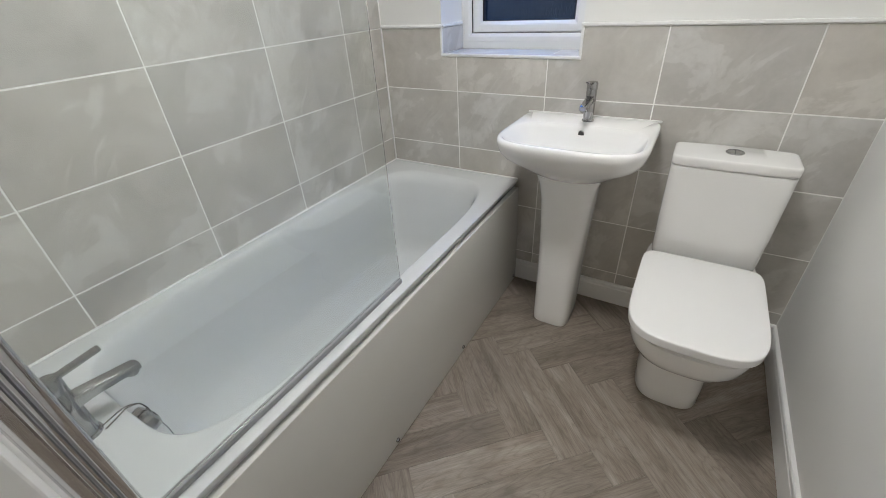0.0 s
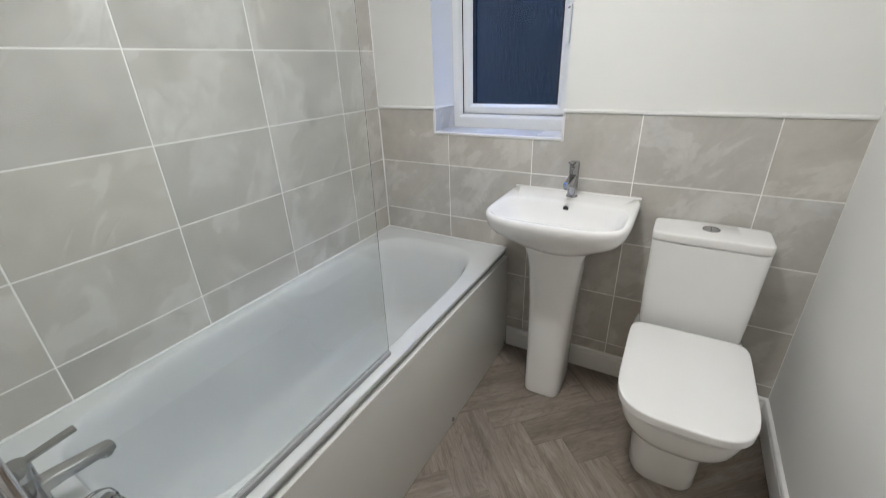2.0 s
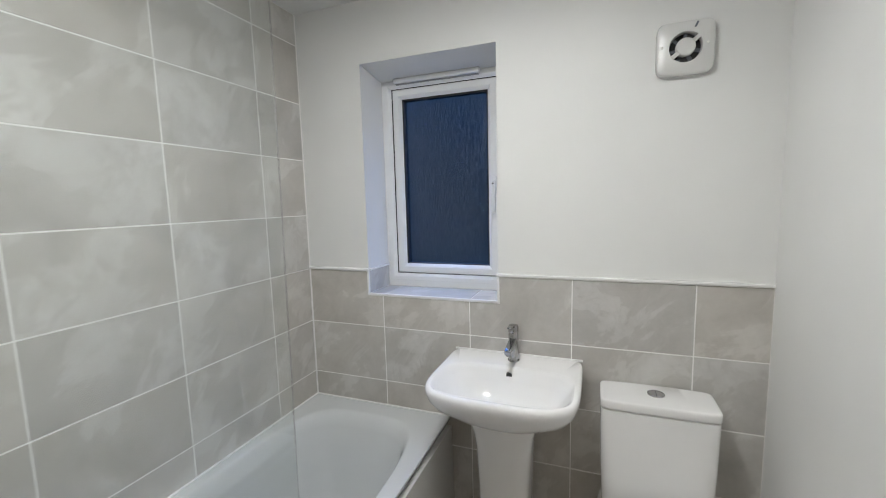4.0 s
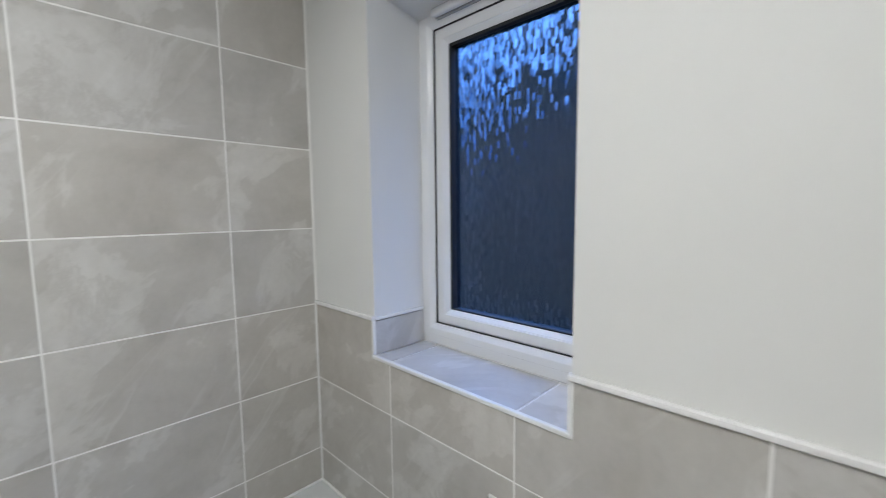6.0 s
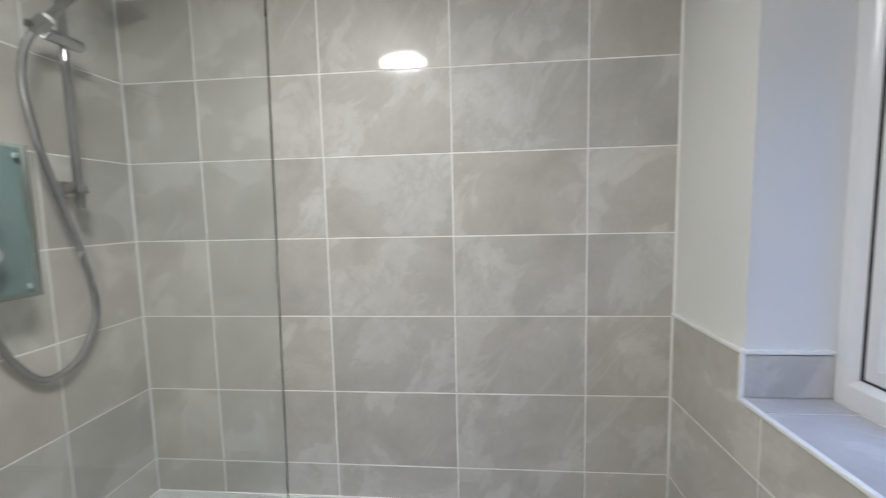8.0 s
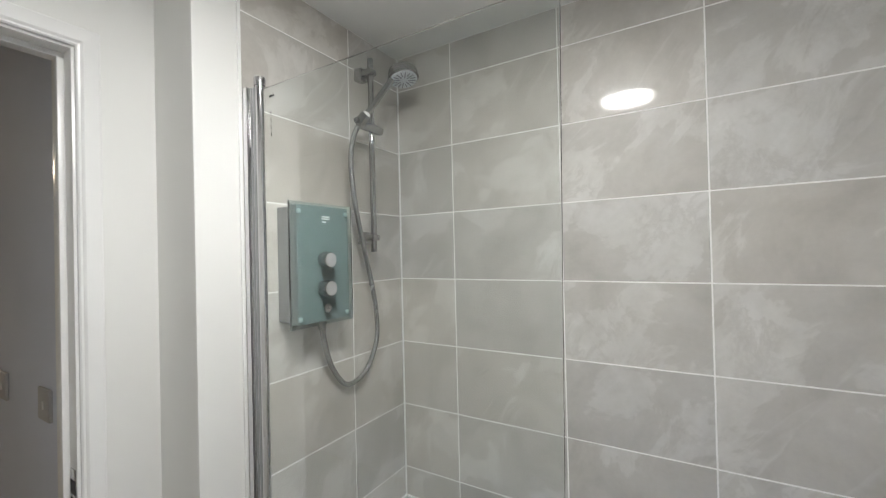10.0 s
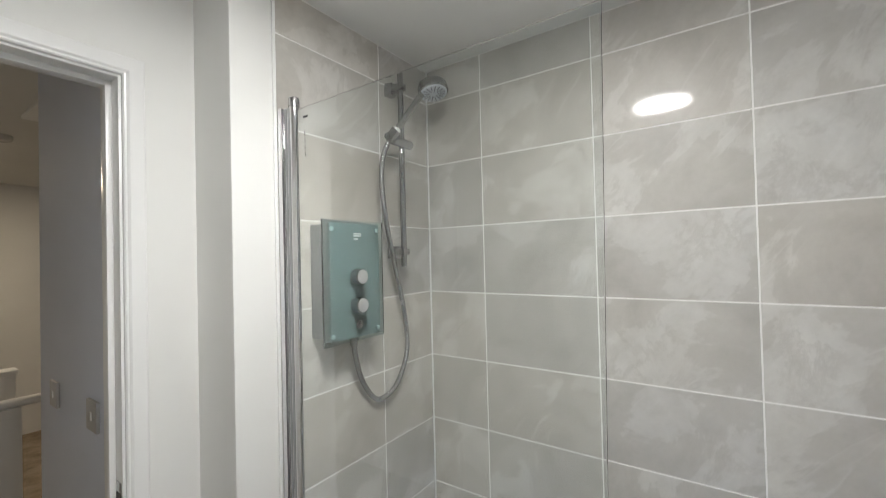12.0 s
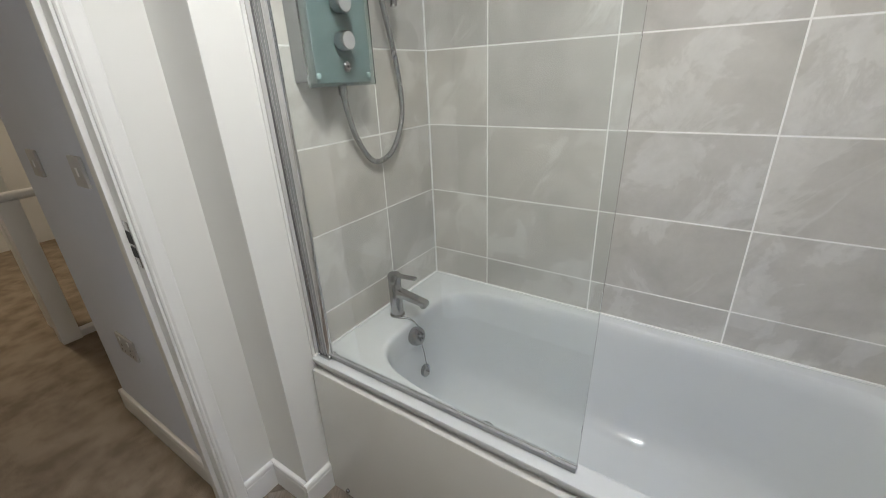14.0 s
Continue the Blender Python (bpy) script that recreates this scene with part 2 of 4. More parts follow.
facet_normal(M_OBSCURE, (240, 1, 52), (0.24, 0.0, 0.48))
M_SMOOTH = glass_mat("smooth_window_glass", (0.90, 0.93, 0.97))
M_UNIT = mat("pale_green_shower_box", (0.225, 0.268, 0.275), 0.4)
M_KNOB = mat("satin_grey_knob", (0.50, 0.50, 0.505), 0.35, 0.5)
M_BRIGHT = chrome("bright_aluminium", 0.72, 0.10)
M_FIXING = mat("pale_green_disc", (0.30, 0.42, 0.42), 0.3)
M_UNITSIDE = mat("grey_shower_box", (0.25, 0.255, 0.255), 0.4)
M_HEADFACE = mat("pale_blue_spray_plate", (0.62, 0.65, 0.69), 0.35)
M_NOZZLE = mat("grey_nozzle", (0.16, 0.175, 0.20), 0.5)
M_PRINT = mat("pale_print", (0.75, 0.78, 0.78), 0.5)
M_MARK = mat("dark_print", (0.05, 0.05, 0.05), 0.5)
M_LED = mat("indicator_lens", (0.9, 0.9, 0.85), 0.15)
M_HEDGE = mat("dark_hedge_leaf", (0.07, 0.085, 0.06), 0.9)
hn = noise_tex(M_HEDGE, coords(M_HEDGE), 3.0, 6, 0.7)
link(M_HEDGE, ramp(M_HEDGE, hn, [(0.35, (0.012, 0.015, 0.011)), (0.7, (0.04, 0.045, 0.035))]), bsdf(M_HEDGE).inputs["Base Color"])
M_GROUND = mat("garden_ground", (0.018, 0.02, 0.015), 0.95)


def glow(name, colour, strength):
    m = mat(name, (0.8, 0.8, 0.8), 0.4)
    bsdf(m).inputs["Emission Color"].default_value = (*colour, 1)
    bsdf(m).inputs["Emission Strength"].default_value = strength
    return m


M_LAMP = glow("lamp_diffuser", (0.955, 0.96, 0.95), LAMP)
M_LAMP2 = glow("landing_lamp_diffuser", (1.0, 0.85, 0.63), LANDING_LAMP)


# ---------------------------------------------------------------- mesh helpers
def finish(name, bm, material, parent=None, label="", smooth=35):
    bmesh.ops.recalc_face_normals(bm, faces=bm.faces[:])
    me = bpy.data.meshes.new(name)
    bm.to_mesh(me)
    bm.free()
    me.materials.append(material)
    if smooth:
        me.polygons.foreach_set("use_smooth", [True] * len(me.polygons))
        me.set_sharp_from_angle(angle=radians(smooth))
    ob = new(name, me)
    if parent is not None:
        ob.parent = parent
    if label:
        ob["label"] = label
    return ob


def part(name, bm, material, parent, label="", smooth=35):
    return finish(name, bm, material, parent, label, smooth)


def thing(name, label, category, group=""):
    return tagged(new(name), label, category, group)


def box(bm, x0, x1, y0, y1, z0, z1, bevel=0.0, seg=2):
    r = bmesh.ops.create_cube(bm, size=1.0)
    vs = r["verts"]
    for v in vs:
        v.co = Vector((x0 + (v.co.x + 0.5) * (x1 - x0), y0 + (v.co.y + 0.5) * (y1 - y0), z0 + (v.co.z + 0.5) * (z1 - z0)))
    if bevel:
        es = list({e for v in vs for e in v.link_edges})
        bmesh.ops.bevel(bm, geom=es, offset=bevel, segments=seg, affect="EDGES", profile=0.6)
    return bm


def boxed(*a, **k):
    return box(bmesh.new(), *a, **k)


def loft(bm, rings, cap0=True, cap1=True):
    """Skin between closed rings of equal count."""
    rows = [[bm.verts.new(p) for p in ring] for ring in rings]
    n = len(rows[0])
    for a, b in zip(rows, rows[1:]):
        for i in range(n):
            bm.faces.new((a[i], a[(i + 1) % n], b[(i + 1) % n], b[i]))
    if cap0:
        bm.faces.new(rows[0])
    if cap1:
        bm.faces.new(rows[-1])
    return bm


def oval(cx, cy, hx, hy, z, e=2.0, n=64, front=None, e2=None):
    """Superellipse ring; front and e2 give the half towards -y a length and squareness of its own."""
    pts = []
    for i in range(n):
        a = 2 * math.pi * i / n
        c, s = math.cos(a), math.sin(a)
        k = e2 if (e2 is not None and s < 0) else e
        x = hx * math.copysign(abs(c) ** (2 / k), c)
        h = front if (front is not None and s < 0) else hy
        y = h * math.copysign(abs(s) ** (2 / k), s)
        pts.append(Vector((cx + x, cy + y, z)))
    return pts


def rect_like(x0, x1, y0, y1, z, n=64):
    """Rectangle sampled at the same angles as oval()."""
    pts = []
    for i in range(n):
        a = 2 * math.pi * i / n
        c, s = math.cos(a), math.sin(a)
        k = max(abs(c), abs(s))
        pts.append(Vector(((x0 + x1) / 2 + c / k * (x1 - x0) / 2, (y0 + y1) / 2 + s / k * (y1 - y0) / 2, z)))
    return pts


def lathe(profile, m=Matrix(), n=32, bm=None):
    """Turned solid about local z from (radius, height) pairs."""
    bm = bm or bmesh.new()
    rings = [[m @ Vector((r * math.cos(2 * math.pi * i / n), r * math.sin(2 * math.pi * i / n), h)) for i in range(n)] for r, h in profile]
    return loft(bm, rings)


def curve_points(pts, per=10):
    out = []
    p = [Vector(q) for q in pts]
    p = [2 * p[0] - p[1]] + p + [2 * p[-1] - p[-2]]
    for i in range(1, len(p) - 2):
        for k in range(per):
            t = k / per
            out.append(0.5 * ((2 * p[i]) + (p[i + 1] - p[i - 1]) * t + (2 * p[i - 1] - 5 * p[i] + 4 * p[i + 1] - p[i + 2]) * t * t + (3 * p[i] - p[i - 1] - 3 * p[i + 1] + p[i + 2]) * t ** 3))
    out.append(p[-2])
    return out


def tube(pts, r, n=12, bm=None):
    """A pipe along points, with rings of even turn."""
    bm = bm or bmesh.new()
    up = Vector((0, 0, 1))
    rings = []
    for i, p in enumerate(pts):
        d = (pts[min(i + 1, len(pts) - 1)] - pts[max(i - 1, 0)]).normalized()
        if i == 0:
            s = d.cross(up if abs(d.z) < 0.9 else Vector((1, 0, 0))).normalized()
        else:
            s = (s - d * s.dot(d)).normalized()
        t = d.cross(s)
        rings.append([p + r * (math.cos(2 * math.pi * k / n) * s + math.sin(2 * math.pi * k / n) * t) for k in range(n)])
    return loft(bm, rings)


def disc_on_y(x, y, z, profile, n=32, away=-1):
    """Turned piece whose axis leaves a wall along y."""
    rot = pose(x, y, z, 90 if away < 0 else -90, 0, 0)
    return lathe(profile, rot, n)


# ---------------------------------------------------------------- plan
W, L, H = 1.818, 1.712, 2.32           # inner width, length, ceiling
STEP_Y = -0.187                         # doorway wall, set back behind the shower end
PIER_X = 0.806                          # end of the shower wall
DOOR_X0, DOOR_X1, DOOR_Z = 0.976, 1.738, 2.012
WX0, WX1, WZ0, WZ1 = 0.320, 0.913, 1.073, 2.066   # window recess
FRAME_Y = 1.905
TW, TH = 0.403, 0.253                   # tile pitch
JOINT = 0.0042
ROWS_Z = [0.162 + TH * k for k in range(9)]       # 0.162 ... 2.186
DADO = 1.174

# ---------------------------------------------------------------- structure
tagged(finish("ground", boxed(-80, 80, -60, 90, -3.2, -2.7), M_GROUND, smooth=0), "dark garden ground at dusk", "ground", kind="structure")

wall_west = tagged(finish("wall_west", boxed(-0.12, -0.0009, -0.29, 2.02, 0, H), M_GROUT, smooth=0), "tiled long wall beside the bath", "wall", kind="structure")

bm = bmesh.new()
box(bm, -0.12, WX0, L + 0.006, 2.02, 0, H)
box(bm, WX1, W + 0.12, L + 0.006, 2.02, 0, H)
box(bm, WX0, WX1, L + 0.006, 2.02, 0, WZ0 - 0.012)
n_before = len(bm.verts)
box(bm, WX0, WX1, L + 0.006, 2.02, WZ1, H)
bm.verts.ensure_lookup_table()
for v in bm.verts[n_before:]:  # the plaster soffit falls towards the frame
    if v.co.z < H - 0.01 and v.co.y > 2.0:
        v.co.z -= 0.046
wall_north = tagged(finish("wall_north", bm, M_WALL, smooth=0), "white painted window wall with tiled lower half", "wall", kind="structure")
bm = bmesh.new()
box(bm, 0, WX0, L + 0.0009, L + 0.0065, 0, DADO)
box(bm, WX1, W, L + 0.0009, L + 0.0065, 0, DADO)
box(bm, WX0, WX1, L + 0.0009, L + 0.0065, 0, WZ0 - 0.008)
part("grout_bed", bm, M_GROUT, wall_north, "pale grout", 0)

tagged(finish("wall_east", boxed(W, W + 0.12, -0.29, L + 0.006, 0, H), M_WALL, smooth=0), "plain white painted wall beside the toilet", "wall", kind="structure")

wall_south = tagged(finish("wall_south", boxed(-0.0015, PIER_X, -0.29, -0.004, 0, H, bevel=0.003), M_WALL, smooth=0), "tiled shower end wall with white painted pier", "wall", kind="structure")
part("grout_bed", boxed(-0.0005, 0.684, -0.006, -0.0009, 0.3, H), M_GROUT, wall_south, "pale grout", 0)

bm = bmesh.new()
box(bm, PIER_X - 0.004, DOOR_X0 - 0.028, -0.27, STEP_Y, 0, H)
box(bm, DOOR_X1 + 0.028, W, -0.27, STEP_Y, 0, H)
box(bm, DOOR_X0 - 0.028, DOOR_X1 + 0.028, -0.27, STEP_Y, DOOR_Z + 0.028, H)
tagged(finish("wall_doorway", bm, M_WALL, smooth=0), "white painted wall round the bathroom doorway", "wall", kind="structure")

tagged(finish("ceiling", boxed(-2.2, 2.5, -4.6, 2.02, H, H + 0.1), M_CEIL, smooth=0), "plain white painted ceiling", "ceiling", kind="structure")

# landing shell
tagged(finish("wall_landing", boxed(-2.1, 0.945, -1.09, -0.292, 0, H), M_LAND_COOL, smooth=0), "grey shaded landing wall with switches", "wall", kind="structure")
for name, q in (("wall_landing_south", (-2.2, 2.5, -4.6, -4.4)), ("wall_landing_east", (2.2, 2.4, -4.4, -0.29)), ("wall_landing_west", (-2.2, -2.1, -4.4, -0.29)), ("wall_landing_north", (W + 0.12, 2.3, -0.292, -0.19))):
    tagged(finish(name, boxed(*q, 0, H), M_LAND, smooth=0), "warm lit cream landing wall", "wall", kind="structure")
tagged(finish("carpet", boxed(-2.2, 2.4, -4.5, -0.245, -0.05, 0.004), M_CARPET, smooth=0), "brown cut pile carpet on the landing", "carpet", kind="structure")
floor = tagged(finish("floor", boxed(-0.1, W + 0.1, -0.244, L + 0.1, -0.06, -0.0016), M_JOINT, smooth=0), "herringbone grey oak effect vinyl floor", "floor", kind="structure")
tagged(finish("threshold", boxed(DOOR_X0, DOOR_X1, -0.262, -0.232, -0.002, 0.007, bevel=0.003), M_SATIN), "satin metal threshold strip in the doorway", "threshold", kind="structure")


def skirting(name, a, b, inward, label, z=0.0, h=0.108):
    """Board with a stepped, rounded top along the wall line a-b; inward points into the room."""
    a, b, n = Vector((*a, 0)), Vector((*b, 0)), Vector((*inward, 0))
    prof = [(0, 0), (0.0145, 0), (0.0145, h - 0.024), (0.0125, h - 0.021), (0.0125, h - 0.018), (0.0145, h - 0.016), (0.0145, h - 0.006), (0.011, h - 0.001), (0.006, h), (0, h)]
    bm = bmesh.new()
    loft(bm, [[p + n * d + Vector((0, 0, z + q)) for d, q in prof] for p in (a, b)])
    return tagged(finish(name, bm, M_GLOSS, smooth=0), label, "skirting", kind="structure")


SK = "white gloss skirting board with a grooved top"
skirting("baseboard_north", (0.704, L), (W, L), (0, -1), SK)
skirting("baseboard_east", (W, -0.187), (W, L - 0.0145), (-1, 0), SK)
skirting("baseboard_pier", (0.71, -0.004), (PIER_X + 0.0145, -0.004), (0, 1), SK)
skirting("baseboard_return", (PIER_X, -0.006), (PIER_X, STEP_Y), (1, 0), SK)
skirting("baseboard_doorway", (PIER_X + 0.0145, STEP_Y), (0.925, STEP_Y), (0, 1), SK)
skirting("baseboard_landing", (0.945, -0.31), (0.945, -1.1045), (1, 0), SK)
skirting("baseboard_landing_end", (0.9595, -1.09), (-2.0, -1.09), (0, -1), SK)

# door lining, stops and architrave
bm = bmesh.new()
box(bm, DOOR_X0 - 0.028, DOOR_X0, -0.272, STEP_Y + 0.001, 0, DOOR_Z + 0.028, bevel=0.0015)
lining = tagged(finish("door_frame", bm, M_GLOSS), "white painted door lining with moulded architrave", "door frame", kind="structure")
part("jamb", boxed(DOOR_X1, DOOR_X1 + 0.028, -0.272, STEP_Y + 0.001, 0, DOOR_Z + 0.028, bevel=0.0015), M_GLOSS, lining)
part("head", boxed(DOOR_X0 - 0.001, DOOR_X1 + 0.001, -0.272, STEP_Y + 0.001, DOOR_Z, DOOR_Z + 0.028, bevel=0.0015), M_GLOSS, lining)
part("stop", boxed(DOOR_X0 - 0.001, DOOR_X0 + 0.013, -0.262, -0.227, 0, DOOR_Z, bevel=0.002), M_GLOSS, lining)
part("stop", boxed(DOOR_X1 - 0.013, DOOR_X1 + 0.001, -0.262, -0.227, 0, DOOR_Z, bevel=0.002), M_GLOSS, lining)
part("stop", boxed(DOOR_X0 + 0.012, DOOR_X1 - 0.012, -0.262, -0.227, DOOR_Z - 0.013, DOOR_Z + 0.001, bevel=0.002), M_GLOSS, lining)


def architrave(side):
    """Moulded strip with an ogee edge; side -1, +1: uprights, 0: head."""
    prof = [(0, 0), (0, 0.009), (0.003, 0.012), (0.007, 0.0125), (0.009, 0.0145), (0.012, 0.0165), (0.018, 0.0165), (0.031, 0.0135), (0.042, 0.0125), (0.046, 0.010), (0.046, 0)]
    bm = bmesh.new()
    if side:
        x = DOOR_X0 - 0.006 if side < 0 else DOOR_X1 + 0.006
        rings = []
        for z, slope in ((0.0, 0.0), (DOOR_Z + 0.006, 1.0)):
            rings.append([Vector((x + side * d, STEP_Y + t, z + slope * d)) for d, t in prof])
    else:
        rings = []
        for x, slope in ((DOOR_X0 - 0.006, -1.0), (DOOR_X1 + 0.006, 1.0)):
            rings.append([Vector((x + slope * d, STEP_Y + t, DOOR_Z + 0.006 + d)) for d, t in prof])
    return loft(bm, rings)


for s in (-1, 1, 0):
    part("architrave", architrave(s), M_GLOSS, lining, "white moulded architrave", 25)
keep = part("latch_keep", boxed(DOOR_X0 - 0.001, DOOR_X0 + 0.0012, -0.222, -0.192, 0.935, 1.055, bevel=0.0005), M_SATIN, lining, "satin steel latch keep")
for z0, z1 in ((0.962, 0.990), (0.998, 1.030)):
    part("keep_hole", boxed(DOOR_X0 + 0.0005, DOOR_X0 + 0.0018, -0.2215, -0.1935, z0, z1), M_DARK, keep, "dark latch slot", 0)

# tile edge trims
trim = tagged(finish("trim", boxed(0, WX0 + 0.004, L - 0.007, L + 0.0075, DADO, DADO + 0.0125, bevel=0.005, seg=3), M_TRIM), "white plastic tile edge trim", "trim", kind="structure")
part("trim_strip", boxed(WX1 - 0.004, W, L - 0.007, L + 0.0075, DADO, DADO + 0.0125, bevel=0.005, seg=3), M_TRIM, trim)
part("trim_strip", boxed(WX0 - 0.006, WX0 + 0.004, L - 0.003, L + 0.0078, WZ0 - 0.006, DADO + 0.002, bevel=0.003, seg=3), M_TRIM, trim)
part("trim_strip", boxed(WX1 - 0.004, WX1 + 0.006, L - 0.003, L + 0.0078, WZ0 - 0.006, DADO + 0.002, bevel=0.003, seg=3), M_TRIM, trim)
part("trim_strip", boxed(WX0 - 0.002, WX1 + 0.002, L - 0.006, L + 0.006, WZ0 - 0.008, WZ0 + 0.003, bevel=0.004, seg=3), M_TRIM, trim)
part("trim_strip", boxed(WX0 - 0.001, WX0 + 0.0075, L + 0.006, FRAME_Y, DADO, DADO + 0.010, bevel=0.003), M_TRIM, trim)
part("trim_strip", boxed(WX1 - 0.0075, WX1 + 0.001, L + 0.006, FRAME_Y, DADO, DADO + 0.010, bevel=0.003), M_TRIM, trim)
part("trim_strip", boxed(0.683, 0.692, -0.006, 0.002, 0.55, H, bevel=0.002), M_TRIM, trim)
part("sealant", boxed(0.0, 0.006, L - 0.006, L + 0.001, 0.55, DADO, bevel=0.002), M_SEAL, trim)
part("sealant", boxed(-0.001, 0.005, -0.001, 0.005, 0.55, H, bevel=0.002), M_SEAL, trim)


# ---------------------------------------------------------------- window
def ring_profile(bm, corners, prof, close=False):
    """Mitred frame: a profile of (inwards, depth) pairs swept round four corners (x, z, sx, sz)."""
    rows = [[bm.verts.new((x + sx * d, q, z + sz * d)) for d, q in prof] for x, z, sx, sz in corners]
    for k in range(4):
        a, b = rows[k], rows[(k + 1) % 4]
        for i in range(len(prof) - (0 if close else 1)):
            j = (i + 1) % len(prof)
            bm.faces.new((a[i], a[j], b[j], b[i]))
    return bm


def corners_of(x0, x1, z0, z1):
    return ((x0, z0, 1, 1), (x1, z0, -1, 1), (x1, z1, -1, -1), (x0, z1, 1, -1))


def window():
    f = thing("window_1", "white upvc casement window with obscured glass at dusk", "window")
    f["kind"] = "structure"
    y = FRAME_Y
    a0, a1, b0, b1 = 0.364, 0.869, 1.134, 2.003        # sash, outer edge
    g0, g1, h0, h1 = 0.412, 0.821, 1.180, 1.954        # daylight opening
    x0, x1, z0, z1 = WX0 - 0.002, WX1 + 0.002, WZ0 - 0.002, 2.046
    bm = bmesh.new()
    # fixed frame: flat face, rounded shoulder, sloped rebate back to the sash
    for q0, q1, p0, p1 in ((x0, a0, z0, z1), (a1, x1, z0, z1)):
        box(bm, q0, q1, y + 0.013, y + 0.075, p0, p1)
    for p0, p1 in ((z0, b0), (b1, z1)):
        box(bm, a0, a1, y + 0.013, y + 0.075, p0, p1)
    shoulder = [(-0.034, 0.014), (-0.034, 0.0025), (-0.0325, 0.0), (-0.016, 0.0), (-0.0125, 0.0015), (-0.0016, 0.0135), (-0.0016, 0.024)]
    ring_profile(bm, corners_of(a0, a1, b0, b1), [(d, y + q) for d, q in shoulder])
    lip = [(0.0, 0.013), (0.0, 0.004), (0.002, 0.002), (0.02, 0.002), (0.02, 0.013)]
    ring_profile(bm, corners_of(x0, x1, z0, z1), [(d, y + q) for d, q in lip])
    # deep foot and head members fill out to the recess
    box(bm, a0 - 0.03, a1 + 0.03, y + 0.0015, y + 0.02, z0 + 0.004, b0 - 0.032)
    box(bm, a0 - 0.03, a1 + 0.03, y + 0.0015, y + 0.02, b1 + 0.032, z1 - 0.002)
    part("window_frame", bm, M_UPVC, f, "", 25)
    ys = y + 0.019
    prof = [(0, 0.055), (0, 0.006), (0.0015, 0.0025), (0.005, 0.0), (0.027, 0.0), (0.031, 0.0015), (0.0325, 0.004), (0.034, 0.004), (0.043, 0.013), (0.0465, 0.016), (0.0465, 0.055)]
    sash = part("sash", ring_profile(bmesh.new(), corners_of(a0, a1, b0, b1), [(d, ys + q) for d, q in prof]), M_UPVC, f, "white upvc opening sash", 25)
    seal = [(-0.0018, 0.0), (0.0008, 0.0), (0.0008, 0.02), (-0.0018, 0.02)]
    part("weather_seal", ring_profile(bmesh.new(), corners_of(a0, a1, b0, b1), [(d, y + 0.0155 + q) for d, q in seal], True), M_BLACK, f, "dark weather seal gap", 0)
    rim = [(-0.003, 0.0), (0.0045, 0.0015), (0.0045, 0.004), (0.002, 0.005), (0.002, 0.042), (-0.003, 0.042)]
    part("gasket", ring_profile(bmesh.new(), corners_of(g0 - 0.001, g1 + 0.001, h0 - 0.001, h1 + 0.001), [(d, ys + 0.0145 + q) for d, q in rim], True), M_BLACK, sash, "black glazing gasket and spacer", 0)
    yp = ys + 0.0345
    pane = part("pane", boxed(g0 - 0.0005, g1 + 0.0005, yp, yp + 0.006, h0 - 0.0005, h1 + 0.0005), M_OBSCURE, sash, "obscured patterned glass", 0)
    pane.data.materials.append(M_SMOOTH)
    for poly in pane.data.polygons:
        if poly.normal.y < -0.5:
            poly.material_index = 1
    pane.visible_shadow = False
    # handle on the closing side
    hx, hz = a1 - 0.015, 1.545
    hd = part("handle", boxed(hx - 0.012, hx + 0.012, ys - 0.011, ys + 0.002, hz - 0.035, hz + 0.035, bevel=0.005, seg=3), M_UPVC, f, "white lever window handle")
    part("lever", boxed(hx - 0.010, hx + 0.010, ys - 0.034, ys - 0.016, hz - 0.125, hz + 0.018, bevel=0.007, seg=3), M_UPVC, hd)
    part("spindle", disc_on_y(hx, ys - 0.006, hz, [(0.008, 0), (0.008, 0.014)], 20), M_UPVC, hd)
    part("key_button", disc_on_y(hx, ys - 0.032, hz + 0.004, [(0.004, 0), (0.004, 0.003)], 16), M_MARK, hd)
    # trickle vent along the head: rounded hood over a slot
    bm = bmesh.new()
    rings = []
    for x, k in ((0.388, 0.35), (0.391, 0.75), (0.397, 1.0), (0.797, 1.0), (0.803, 0.75), (0.806, 0.35)):
        rings.append([Vector((x, y - 0.012 + 0.012 * k * math.copysign(abs(math.cos(a)) ** 0.6, math.cos(a)), 2.030 + 0.0115 * k * math.copysign(abs(math.sin(a)) ** 0.6, math.sin(a)))) for a in (2 * math.pi * i / 20 for i in range(20))])
    part("vent", loft(bm, rings), M_UPVC, f, "white trickle vent")
    part("vent_slot", boxed(0.400, 0.794, y - 0.009, y + 0.001, 2.0145, 2.0187), M_GREYSEAL, f, "dark vent slot", 0)
    return f


window()

